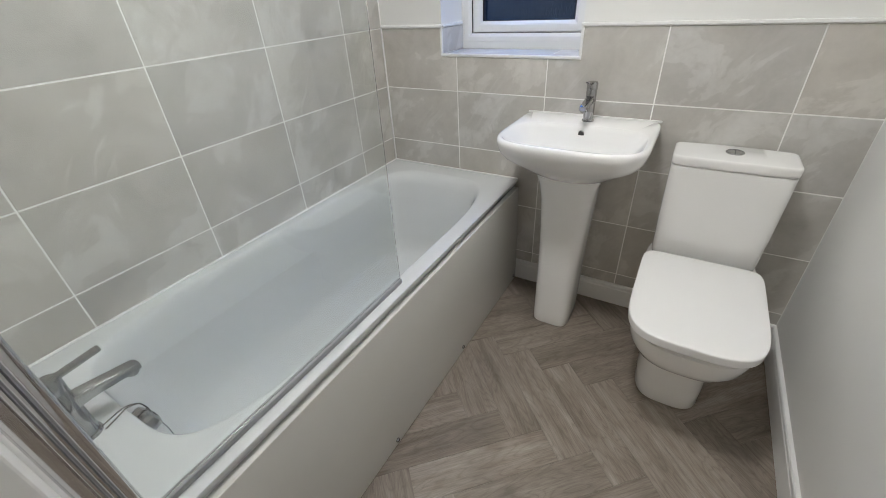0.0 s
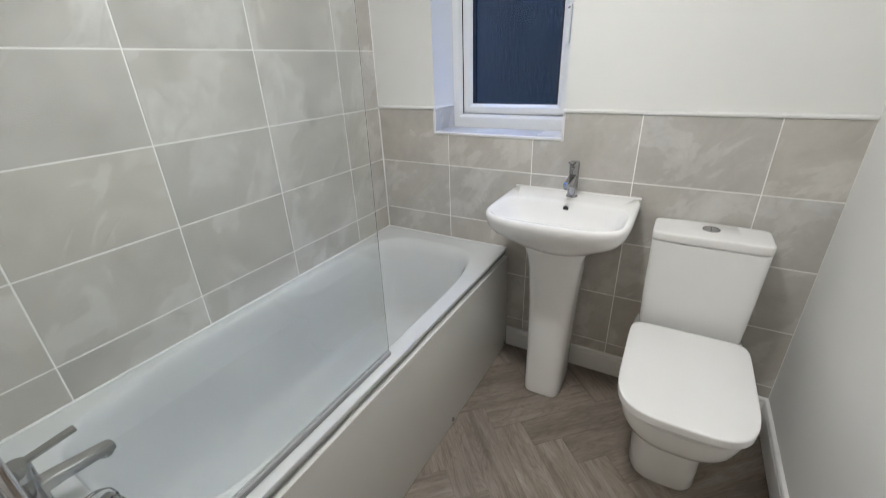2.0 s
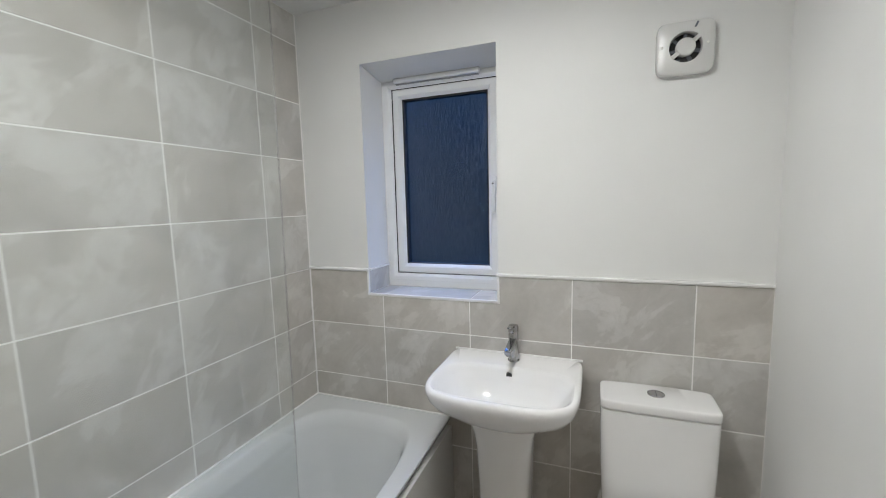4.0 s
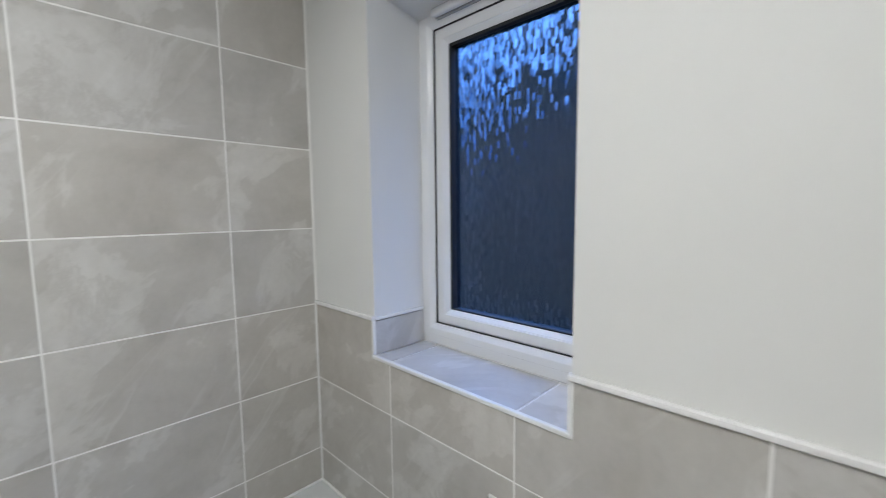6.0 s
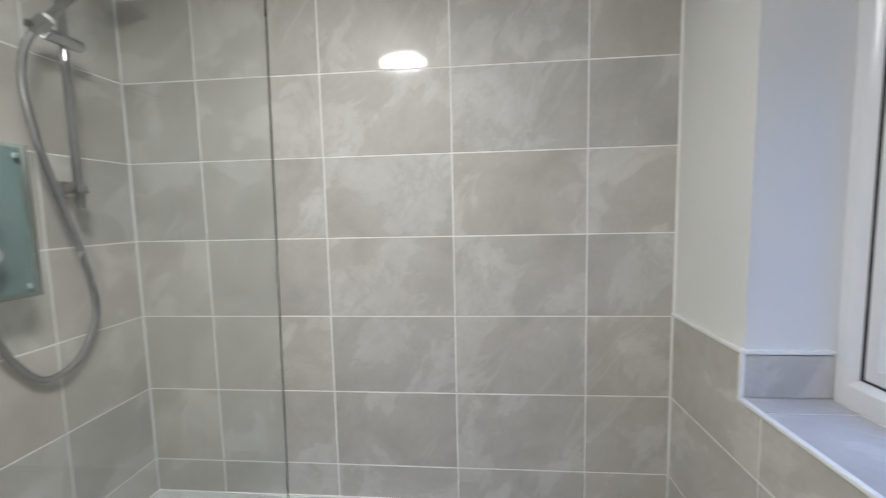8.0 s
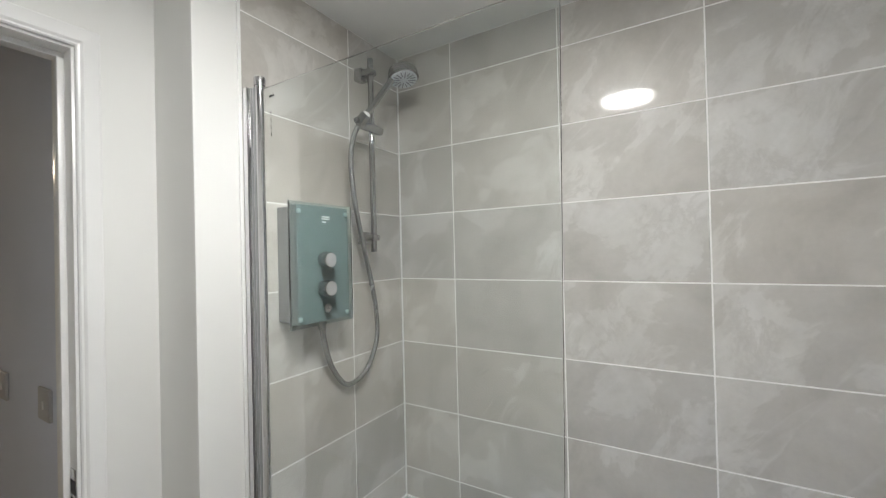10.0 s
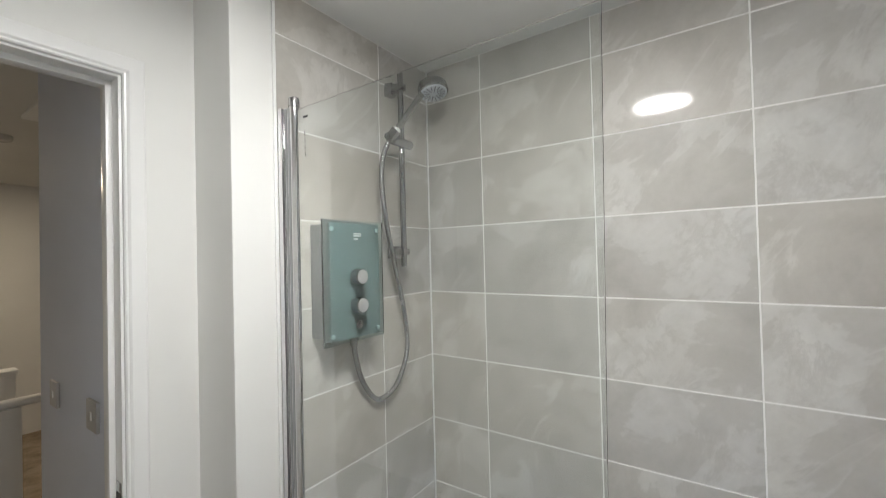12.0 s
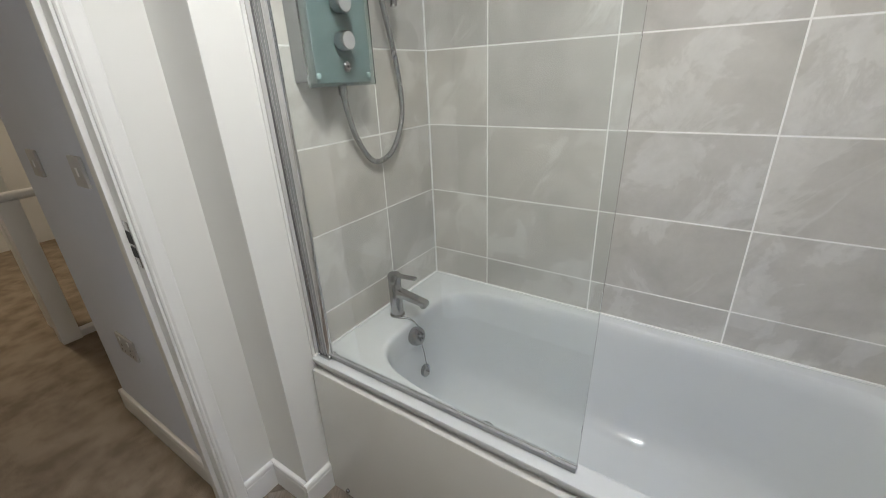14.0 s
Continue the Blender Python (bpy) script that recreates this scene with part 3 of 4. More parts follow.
# ---------------------------------------------------------------- bath
def bath():
    b = thing("bath", "white acrylic bath with panel, along the tiled wall", "bath")
    n = 96
    y0, y1, x1 = 0.004, L - 0.004, 0.698
    cx, cy, hx, hy = 0.342, 0.878, 0.300, 0.742
    rings = [rect_like(0.004, x1 - 0.016, y0, y1, 0.514, n), rect_like(0.004, x1 - 0.010, y0, y1, 0.5165, n), rect_like(0.004, x1, y0, y1, 0.544, n), rect_like(0.004, x1 - 0.0002, y0, y1, 0.5485, n), rect_like(0.0045, x1 - 0.0008, y0, y1, 0.5499, n), rect_like(0.006, x1 - 0.003, y0 + 0.001, y1 - 0.001, 0.5505, n), rect_like(0.012, x1 - 0.010, y0 + 0.008, y1 - 0.008, 0.5506, n)]
    rings.append(oval(cx, cy, hx + 0.006, hy + 0.007, 0.5506, 4.4, n, e2=4.8))
    steps = [(0.000, 0.5503, 0.0), (0.005, 0.5487, 0.0), (0.010, 0.543, -0.002), (0.017, 0.530, -0.010), (0.024, 0.50, -0.018), (0.037, 0.42, -0.029), (0.052, 0.33, -0.037), (0.067, 0.25, -0.042), (0.086, 0.20, -0.045), (0.115, 0.175, -0.050), (0.16, 0.163, -0.055)]
    for inset, z, shift in steps:
        k = inset / 0.16
        rings.append(oval(cx, cy + shift, hx - inset * 0.78, hy - inset * 1.35, z, 4.4 - 1.3 * k, n, e2=4.8 - 1.6 * k))
    rings.append(oval(cx, cy - 0.07, 0.05, 0.2, 0.158, 2.4, n))
    bm = loft(bmesh.new(), rings, False, True)
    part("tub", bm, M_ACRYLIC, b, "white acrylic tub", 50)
    panel_bm = boxed(0.676, 0.7065, 0.003, L - 0.009, 0.003, 0.5128, bevel=0.003, seg=3)
    for v in panel_bm.verts:
        v.co.x += 0.009 * max(0.0, 1 - v.co.z / 0.5)
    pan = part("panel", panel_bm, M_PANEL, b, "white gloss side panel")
    for y in (0.083, 0.62, 1.10, 1.665):
        part("screw_cap", lathe([(0.008, 0), (0.008, 0.004), (0.006, 0.0075), (0.001, 0.009)], pose(0.7146, y, 0.027, 0, 90, 0), 16), M_CHROME, pan, "chrome screw cap")
    bm = bmesh.new()
    box(bm, 0.0, 0.008, 0.003, L - 0.003, 0.5495, 0.556, bevel=0.003)
    box(bm, 0.003, 0.69, -0.001, 0.007, 0.5495, 0.556, bevel=0.003)
    box(bm, 0.003, 0.697, L - 0.008, L, 0.5495, 0.556, bevel=0.003)
    part("sealant", bm, M_SEAL, b, "white silicone bead")
    # overflow rose and drain at the tap end
    tilt = pose(0.372, 0.160, 0.492, -72, 0, 0)
    rose = part("overflow", lathe([(0.034, -0.006), (0.034, 0.012), (0.031, 0.018), (0.022, 0.022), (0.001, 0.022)], tilt, 32), M_CHROME, b, "chrome overflow rose")
    for k in range(6):
        a = 2 * math.pi * k / 6
        part("overflow_hole", lathe([(0.0048, 0.0215), (0.0048, 0.0232)], tilt @ pose(0.0125 * math.cos(a), 0.0125 * math.sin(a), 0), 12), M_DARK, rose)
    part("drain", lathe([(0.034, 0), (0.034, 0.004), (0.024, 0.006), (0.001, 0.005)], pose(0.338, 0.42, 0.160), 32), M_CHROME, b, "chrome drain")
    plug = part("plug", lathe([(0.022, -0.006), (0.024, 0.003), (0.020, 0.008), (0.004, 0.010), (0.004, 0.018)], pose(0.362, 0.186, 0.342, -82, 0, 0), 28), M_CHROME, b, "chrome plug hanging on its chain")
    chain = curve_points([(0.371, 0.182, 0.470), (0.368, 0.190, 0.425), (0.364, 0.193, 0.380), (0.362, 0.204, 0.344)], 8)
    part("chain", tube(chain, 0.0013, 6), M_CHROME, plug, "fine chrome ball chain")
    for dx in (0.0, 0.016):
        loop = curve_points([(0.372 + dx, 0.098, 0.5535), (0.378 + dx * 0.8, 0.120, 0.562), (0.378 + dx * 0.4, 0.146, 0.564), (0.374, 0.170, 0.545), (0.372, 0.180, 0.515)], 8)
        part("chain", tube(loop, 0.0016, 6), M_CHROME, plug)
    return b


bath()


def mixer_tap(name, label, x, y, z, face, scale, lever_pitch):
    """Monobloc tap: upright body, slanting spout with a nozzle, flat lever on a cap. face: degrees about z, 0 points to +y."""
    t = thing(name, label, "tap")
    t.matrix_basis = pose(x, y, z, 0, 0, face) @ Matrix.Scale(scale, 4)
    part("base_ring", lathe([(0.027, 0), (0.027, 0.004), (0.0245, 0.007), (0.0235, 0.007)], Matrix(), 32), M_CHROME, t)
    part("body", lathe([(0.0225, 0.005), (0.0225, 0.128), (0.0215, 0.130), (0.0215, 0.133)], Matrix(), 32), M_CHROME, t)
    bm = bmesh.new()
    rings = []
    for d, h, w, k in ((0.010, 0.094, 0.017, 0.017), (0.05, 0.092, 0.0165, 0.013), (0.10, 0.086, 0.016, 0.011), (0.130, 0.082, 0.0155, 0.010), (0.137, 0.080, 0.013, 0.007)):
        rings.append([Vector((w * math.copysign(abs(math.cos(a)) ** 0.4, math.cos(a)), d + 0.15 * k * math.sin(a), h + k * math.copysign(abs(math.sin(a)) ** 0.4, math.sin(a)))) for a in (2 * math.pi * i / 28 for i in range(28))])
    sp = part("spout", loft(bm, rings), M_CHROME, t, "", 40)
    part("nozzle", lathe([(0.011, 0), (0.0115, -0.012), (0.009, -0.014), (0.001, -0.012)], pose(0, 0.120, 0.077, 5, 0, 0), 24), M_CHROME, sp)
    cap = part("lever_cap", lathe([(0.0228, 0.1335), (0.0232, 0.137), (0.0232, 0.160), (0.020, 0.166), (0.001, 0.168)], Matrix(), 32), M_CHROME, t)
    m = pose(0, 0.008, 0.160, lever_pitch, 0, 0)
    bm = boxed(-0.0095, 0.0095, 0, 0.090, -0.004, 0.005, bevel=0.0038, seg=3)
    bm.transform(m)
    part("lever", bm, M_CHROME, cap)
    return t


mixer_tap("bath_tap", "chrome single lever bath mixer tap on the bath rim", 0.362, 0.075, 0.5505, 0, 1.0, 5)
basin_tap = mixer_tap("basin_tap", "chrome single lever mixer tap on the basin", 0.988, 1.646, 0.862, 180, 0.84, 12)


# ---------------------------------------------------------------- shower screen
def screen():
    s = thing("shower_screen", "clear glass bath shower screen with chrome wall profile", "shower screen")
    pane = boxed(0.657, 0.663, 0.040, 0.812, 0.567, 1.968, bevel=0.001, seg=1)
    for v in pane.verts:  # the free edge leans out a little towards the top
        if v.co.y > 0.5:
            v.co.y += 0.022 * (v.co.z - 0.567) / 1.4
    g = part("glass", pane, M_GLASS, s, "clear toughened glass", 0)
    g.visible_shadow = False
    part("mark", boxed(0.6632, 0.6636, 0.088, 0.106, 1.938, 1.944), M_MARK, g, "small dark printed mark", 0)
    for k in range(4):
        part("mark", boxed(0.6632, 0.6636, 0.092, 0.0945, 1.838 + 0.018 * k, 1.848 + 0.018 * k), M_MARK, g, "small dark printed mark", 0)
    part("bottom_seal", boxed(0.6505, 0.6695, 0.040, 0.812, 0.5515, 0.5665, bevel=0.003), M_GREYSEAL, s, "grey rubber bottom seal")
    part("wall_channel", boxed(0.646, 0.6825, 0.0008, 0.020, 0.552, 1.975, bevel=0.002), M_BRIGHT, s, "bright aluminium wall channel")
    # added grey strips between the ribs imitate dark reflections in the metal
    for y in (0.029, 0.0395):
        part("dark_streak", boxed(0.6635, 0.6765, y - 0.0007, y + 0.0007, 0.553, 1.972), M_GREYSEAL, s, "dark strip standing in for a reflection in the profile", 0)
    for k, (y, r) in enumerate(((0.024, 0.007), (0.034, 0.006))):
        part("rib", lathe([(r, 0.553), (r, 1.975)], pose(0.668, y, 0), 16), M_BRIGHT, s, "bright profile rib")
    part("hinge_bar", lathe([(0.0125, 0.553), (0.0125, 1.980)], pose(0.661, 0.046, 0), 24), M_BRIGHT, s, "round bright hinge bar")
    part("end_cap", lathe([(0.0145, 1.978), (0.0145, 1.998), (0.013, 2.001), (0.001, 2.001)], pose(0.661, 0.046, 0), 24), M_SATIN, s, "satin end cap")
    part("foot_cap", boxed(0.644, 0.680, 0.016, 0.062, 0.551, 0.562, bevel=0.003), M_CHROME, s, "chrome foot cap")
    return s


screen()


# ---------------------------------------------------------------- electric shower
def shower_unit():
    u = thing("shower_unit", "green glass fronted electric shower on the tiled wall", "shower unit")
    x0, x1, z0, z1, y = 0.381, 0.612, 1.328, 1.678, 0.096
    part("housing", boxed(x0 + 0.014, x1 - 0.030, 0.001, 0.082, z0 + 0.012, z1 - 0.010, bevel=0.006, seg=3), M_UNITSIDE, u, "grey plastic housing")
    part("backing", boxed(x0 + 0.012, x1 - 0.028, 0.0825, 0.087, z0 + 0.010, z1 - 0.008, bevel=0.002), M_UNIT, u, "pale green backing plate")
    g = part("glass_front", boxed(x0, x1, 0.088, y, z0, z1, bevel=0.0015), M_TINT, u, "green tinted glass front")
    g.visible_shadow = False
    for x in (x0 + 0.028, x1 - 0.028):
        for z in (z0 + 0.026, z1 - 0.026):
            part("glass_fixing", disc_on_y(x, y + 0.0002, z, [(0.007, 0), (0.007, 0.0025), (0.005, 0.004), (0.001, 0.004)], 20, 1), M_FIXING, g, "small glass fixing disc")
    for z in (1.515, 1.433):
        kn = part("knob", disc_on_y(0.496, y + 0.0002, z, [(0.0225, 0), (0.0235, 0.002), (0.0235, 0.026), (0.0215, 0.029), (0.001, 0.029)], 40, 1), M_CHROME, u, "chrome rotary control knob")
        part("knob_face", disc_on_y(0.496, y + 0.0292, z, [(0.020, 0), (0.020, 0.0006), (0.001, 0.0008)], 40, 1), M_KNOB, kn, "satin grey knob face")
    bt = part("button", disc_on_y(0.486, y + 0.0002, 1.374, [(0.013, 0), (0.013, 0.003), (0.010, 0.006), (0.008, 0.004), (0.001, 0.004)], 32, 1), M_CHROME, u, "chrome start button")
    part("button_centre", disc_on_y(0.486, y + 0.0042, 1.374, [(0.004, 0), (0.004, 0.0015), (0.001, 0.002)], 16, 1), M_MARK, bt)
    for k, (w, z) in enumerate(((0.030, 1.640), (0.030, 1.634), (0.017, 1.625))):
        part("printed_mark", boxed(0.502 - w, 0.502, y + 0.0002, y + 0.0006, z - 0.002, z + 0.002), M_PRINT, g, "pale printed mark", 0)
    part("outlet", lathe([(0.012, -0.03), (0.012, 0.0), (0.010, 0.006)], pose(0.463, 0.046, z0 + 0.006), 24), M_CHROME, u, "chrome hose outlet")
    return u


shower_unit()


def shower_rail():
    r = thing("shower_rail", "chrome riser rail with brackets and slider on the tiles", "shower rail")
    x, y = 0.236, 0.062
    part("bar", lathe([(0.0095, 1.535), (0.0105, 1.537), (0.0105, 2.212), (0.0095, 2.214)], pose(x, y, 0), 24), M_CHROME, r)
    for z in (2.165, 1.585):
        br = part("bracket", boxed(x - 0.018, x + 0.018, 0.001, 0.034, z - 0.022, z + 0.022, bevel=0.004), M_SATIN, r, "satin chrome wall bracket")
        part("bracket_arm", boxed(x - 0.016, x + 0.016, 0.030, y + 0.014, z - 0.010, z + 0.012, bevel=0.004), M_CHROME, br)
    sl = part("slider", lathe([(0.014, -0.036), (0.016, -0.033), (0.016, 0.055), (0.014, 0.058)], pose(x, y + 0.010, 1.965, 0, 90, 0), 28), M_CHROME, r, "chrome handset slider")
    part("holder", lathe([(0.0165, -0.02), (0.0175, 0.014)], look((0.318, 0.093, 1.972), (0.232, 0.135, 2.103)), 24), M_CHROME, sl)
    part("slider_knob", lathe([(0.008, 0), (0.0095, 0.003), (0.0095, 0.010), (0.008, 0.012), (0.001, 0.012)], pose(x + 0.100, 0.092, 1.964, 0, 90, 0), 24), M_MARK, sl, "black slider knob")
    return r


shower_rail()


def handset():
    h = thing("shower_handset", "round chrome shower handset with hose in its slider", "shower handset")
    a, b = Vector((0.336, 0.094, 1.948)), Vector((0.215, 0.138, 2.128))
    pts = [a + (b - a) * k / 8 for k in range(9)]
    part("handle", tube(pts, 0.0105, 20), M_CHROME, h, "chrome handle")
    part("collar", tube([a + (b - a) * k for k in (0.20, 0.24)], 0.0128, 20), M_TRIM, h, "white plastic collar")
    face = look((0.163, 0.152, 2.150), (0.258, 0.392, 1.20))
    hd = part("head", lathe([(0.020, 0.036), (0.040, 0.034), (0.051, 0.028), (0.0545, 0.018), (0.0550, 0.0), (0.052, -0.004), (0.048, -0.005)], face, 48), M_CHROME, h, "chrome head shell")
    part("spray_plate", lathe([(0.0485, -0.0045), (0.0485, -0.0065), (0.046, -0.008), (0.001, -0.0085)], face, 48), M_HEADFACE, hd, "pale blue spray plate")
    bm = bmesh.new()
    for k in range(16):
        t = 2 * math.pi * k / 16
        slot = boxed(0.014 if k % 2 else 0.022, 0.042, -0.0016, 0.0016, -0.0098, -0.0075, bevel=0.0006, seg=1)
        slot.transform(face @ pose(0, 0, 0, 0, 0, math.degrees(t)))
        me = bpy.data.meshes.new("slot")
        slot.to_mesh(me)
        slot.free()
        bm.from_mesh(me)
        bpy.data.meshes.remove(me)
    part("nozzles", bm, M_NOZZLE, hd, "grey rubber nozzles")
    hose = curve_points([(0.463, 0.046, 1.325), (0.450, 0.040, 1.262), (0.408, 0.026, 1.172), (0.340, 0.020, 1.098), (0.256, 0.020, 1.112), (0.201, 0.022, 1.185), (0.186, 0.025, 1.264), (0.220, 0.040, 1.390), (0.280, 0.054, 1.552), (0.327, 0.068, 1.67), (0.358, 0.080, 1.774), (0.366, 0.086, 1.85), (0.357, 0.090, 1.905), (0.340, 0.094, 1.942)], 12)
    bm = tube(hose, 0.0085, 14)
    ob = part("hose", bm, M_HOSE, h, "chrome flexible shower hose")
    me = ob.data
    uv = me.uv_layers.new(name="UVMap")
    length = {}
    total = 0.0
    for i, p in enumerate(hose):
        total += (p - hose[i - 1]).length if i else 0.0
        length[i] = total
    for loop in me.loops:
        ring_i = loop.vertex_index // 14
        uv.data[loop.index].uv = ((loop.vertex_index % 14) / 14, length[min(ring_i, len(hose) - 1)] * 110)
    return h


handset()


# ---------------------------------------------------------------- basin and pedestal
def basin():
    b = thing("basin", "white ceramic washbasin on a full pedestal by the window wall", "basin")
    cx, back, top = 0.985, L - 0.004, 0.862
    n = 96

    def outline(inset, z, e=5.0, front=0.0):
        """Square back, bowed front."""
        pts = []
        hx, y0, y1 = 0.257 - inset, 1.276 + inset + front, back
        cy = y0 + (y1 - y0) * 0.48
        for i in range(n):
            a = 2 * math.pi * i / n
            c, s = math.cos(a), math.sin(a)
            if s >= 0:
                ee = 14.0
                x, y = hx * math.copysign(abs(c) ** (2 / ee), c), (y1 - cy) * abs(s) ** (2 / ee)
            else:
                ee = 3.7
                x, y = hx * math.copysign(abs(c) ** (2 / ee), c), -(cy - y0) * abs(s) ** (2 / ee)
            pts.append(Vector((cx + x, cy + y, z)))
        return pts

    def under(kx, yf, z, yb=None):
        pts = []
        y1 = back if yb is None else yb
        cy = (yf + y1) / 2
        for i in range(n):
            a = 2 * math.pi * i / n
            c, s = math.cos(a), math.sin(a)
            ee = 10.0 if s >= 0 else 2.7
            pts.append(Vector((cx + kx * math.copysign(abs(c) ** (2 / ee), c), cy + (y1 - cy) * math.copysign(abs(s) ** (2 / ee), s), z)))
        return pts

    rings = [under(0.085, 1.46, 0.675), under(0.125, 1.425, 0.695), under(0.17, 1.372, 0.725), under(0.208, 1.325, 0.758), outline(0.024, 0.785, front=0.004), outline(0.008, 0.812), outline(0.001, 0.838), outline(0.0, 0.850), outline(0.003, 0.859), outline(0.008, top)]
    # bowl: inner ring sits forward of the tap ledge
    def bowl(hx, yf, yb, z, e):
        cy = (yf + yb) / 2
        return oval(cx, cy, hx, (yb - yf) / 2, z, e, n)
    rings += [bowl(0.238, 1.299, 1.585, top, 3.9), bowl(0.2345, 1.3025, 1.582, top - 0.003, 3.8), bowl(0.226, 1.310, 1.576, top - 0.018, 3.5), bowl(0.200, 1.335, 1.570, top - 0.055, 3.0), bowl(0.168, 1.370, 1.556, top - 0.095, 2.7), bowl(0.11, 1.42, 1.525, top - 0.122, 2.4), bowl(0.03, 1.455, 1.50, top - 0.13, 2.0)]
    part("bowl", loft(bmesh.new(), rings), M_CERAMIC, b, "white glazed ceramic bowl", 50)
    ov = disc_on_y(cx, 1.5785, 0.830, [(0.014, -0.004), (0.014, 0.003), (0.0115, 0.0045), (0.010, 0.003)], 28)
    o = part("overflow", ov, M_SATIN, b, "chrome rimmed overflow hole")
    part("overflow_hole", disc_on_y(cx, 1.5755, 0.830, [(0.0108, 0), (0.0108, 0.0025)], 24), M_DARK, o, "dark overflow opening")
    part("waste", lathe([(0.03, 0), (0.03, 0.003), (0.02, 0.004), (0.001, 0.003)], pose(cx, 1.478, top - 0.1315), 28), M_CHROME, b, "chrome waste")
    rings = []
    for z, hx, yf in ((0.0, 0.076, 1.427), (0.003, 0.079, 1.423), (0.008, 0.0805, 1.4215), (0.05, 0.081, 1.424), (0.25, 0.084, 1.434), (0.45, 0.090, 1.441), (0.60, 0.099, 1.440), (0.66, 0.108, 1.434), (0.70, 0.122, 1.424)):
        yb = 1.64
        cy = (yf + yb) / 2
        rings.append(oval(cx - 0.005, cy, hx, yb - cy, z, 4.6, 48))
    part("pedestal", loft(bmesh.new(), rings), M_CERAMIC, b, "white ceramic pedestal", 50)
    part("sealant", boxed(cx - 0.254, cx + 0.254, L - 0.006, L, 0.858, 0.867, bevel=0.003), M_SEAL, b, "white silicone bead")
    return b


basin()


# ---------------------------------------------------------------- toilet
def toilet():
    t = thing("toilet", "white close coupled toilet with closed lid", "toilet")
    cx = 1.478
    n = 72

    def dee(hx, yf, yb, z, ef=2.9, eb=7.0, split=0.45):
        pts = []
        cy = yf + (yb - yf) * split
        for i in range(n):
            a = 2 * math.pi * i / n
            c, s = math.cos(a), math.sin(a)
            e = eb if s >= 0 else ef
            h = (yb - cy) if s >= 0 else (cy - yf)
            pts.append(Vector((cx + hx * math.copysign(abs(c) ** (2 / e), c), cy + h * math.copysign(abs(s) ** (2 / e), s), z)))
        return pts

    foot = [dee(0.111, 1.208, 1.70, 0.0, 3.6), dee(0.114, 1.203, 1.70, 0.006, 3.6), dee(0.114, 1.207, 1.70, 0.06, 3.6), dee(0.115, 1.212, 1.70, 0.15, 3.4), dee(0.122, 1.198, 1.70, 0.195, 3.0), dee(0.140, 1.146, 1.70, 0.235, 2.9), dee(0.165, 1.086, 1.70, 0.28, 2.9), dee(0.179, 1.056, 1.70, 0.325, 3.0), dee(0.184, 1.043, 1.70, 0.37, 3.1), dee(0.184, 1.041, 1.70, 0.394, 3.1), dee(0.178, 1.048, 1.69, 0.400, 3.1)]
    pan = part("pan", loft(bmesh.new(), foot), M_CERAMIC, t, "white glazed ceramic pan", 50)
    part("fixing_cap", lathe([(0.010, -0.004), (0.010, 0.004), (0.006, 0.008), (0.001, 0.009)], pose(cx - 0.121, 1.285, 0.172, 0, -90, 0), 16), M_SEAT, pan, "white fixing cap")
    cx -= 0.003
    seat = [dee(0.176, 1.048, 1.512, 0.4015, 3.5, 11), dee(0.179, 1.044, 1.514, 0.404, 3.5, 11), dee(0.179, 1.044, 1.514, 0.414, 3.5, 11), dee(0.176, 1.047, 1.512, 0.4165, 3.5, 11)]
    part("seat", loft(bmesh.new(), seat), M_SEAT, t, "white plastic seat", 50)
    lid = []
    for hx, yf, yb, z in ((0.181, 1.034, 1.506, 0.4175), (0.1848, 1.027, 1.510, 0.420), (0.1858, 1.026, 1.510, 0.4425), (0.1856, 1.0265, 1.5098, 0.4454), (0.1845, 1.028, 1.509, 0.4471), (0.181, 1.032, 1.506, 0.4480), (0.169, 1.045, 1.496, 0.4484), (0.12, 1.11, 1.47, 0.4494)):
        lid.append(dee(hx, yf, yb, z, 3.5, 11))
    part("lid", loft(bmesh.new(), lid), M_SEAT, t, "white closed plastic lid", 50)
    cx += 0.003
    for x in (cx - 0.08, cx + 0.08):
        part("hinge", boxed(x - 0.022, x + 0.022, 1.508, 1.536, 0.402, 0.428, bevel=0.005), M_SEAT, t, "white plastic hinge")

    def block(hx, yf, z, r=9.0):
        yb = 1.700
        return dee(hx, yf, yb, z, r, 12.0, 0.5)

    body = [block(0.156, 1.575, 0.400), block(0.165, 1.557, 0.408), block(0.1685, 1.551, 0.425), block(0.173, 1.545, 0.56), block(0.176, 1.541, 0.70), block(0.177, 1.540, 0.7655), block(0.1745, 1.543, 0.7672), block(0.168, 1.550, 0.7675), block(0.168, 1.550, 0.7725)]
    part("cistern", loft(bmesh.new(), body), M_CERAMIC, t, "white ceramic cistern", 50)
    lidr = [block(0.160, 1.56, 0.7710), block(0.1755, 1.541, 0.7712), block(0.1775, 1.5385, 0.7735), block(0.1785, 1.537, 0.778), block(0.1785, 1.537, 0.795), block(0.1778, 1.538, 0.7995), block(0.175, 1.541, 0.8022), block(0.168, 1.548, 0.8030), block(0.09, 1.59, 0.804)]
    part("cistern_lid", loft(bmesh.new(), lidr), M_CERAMIC, t, "white ceramic cistern lid", 50)
    bt = part("flush_button", lathe([(0.0275, 0), (0.0275, 0.003), (0.0245, 0.005), (0.0235, 0.0035), (0.001, 0.0042)], pose(cx, 1.632, 0.8035), 40), M_CHROME, t, "round chrome dual flush button")
    part("button_split", boxed(cx - 0.0008, cx + 0.0008, 1.609, 1.655, 0.8065, 0.8081), M_MARK, bt, "", 0)
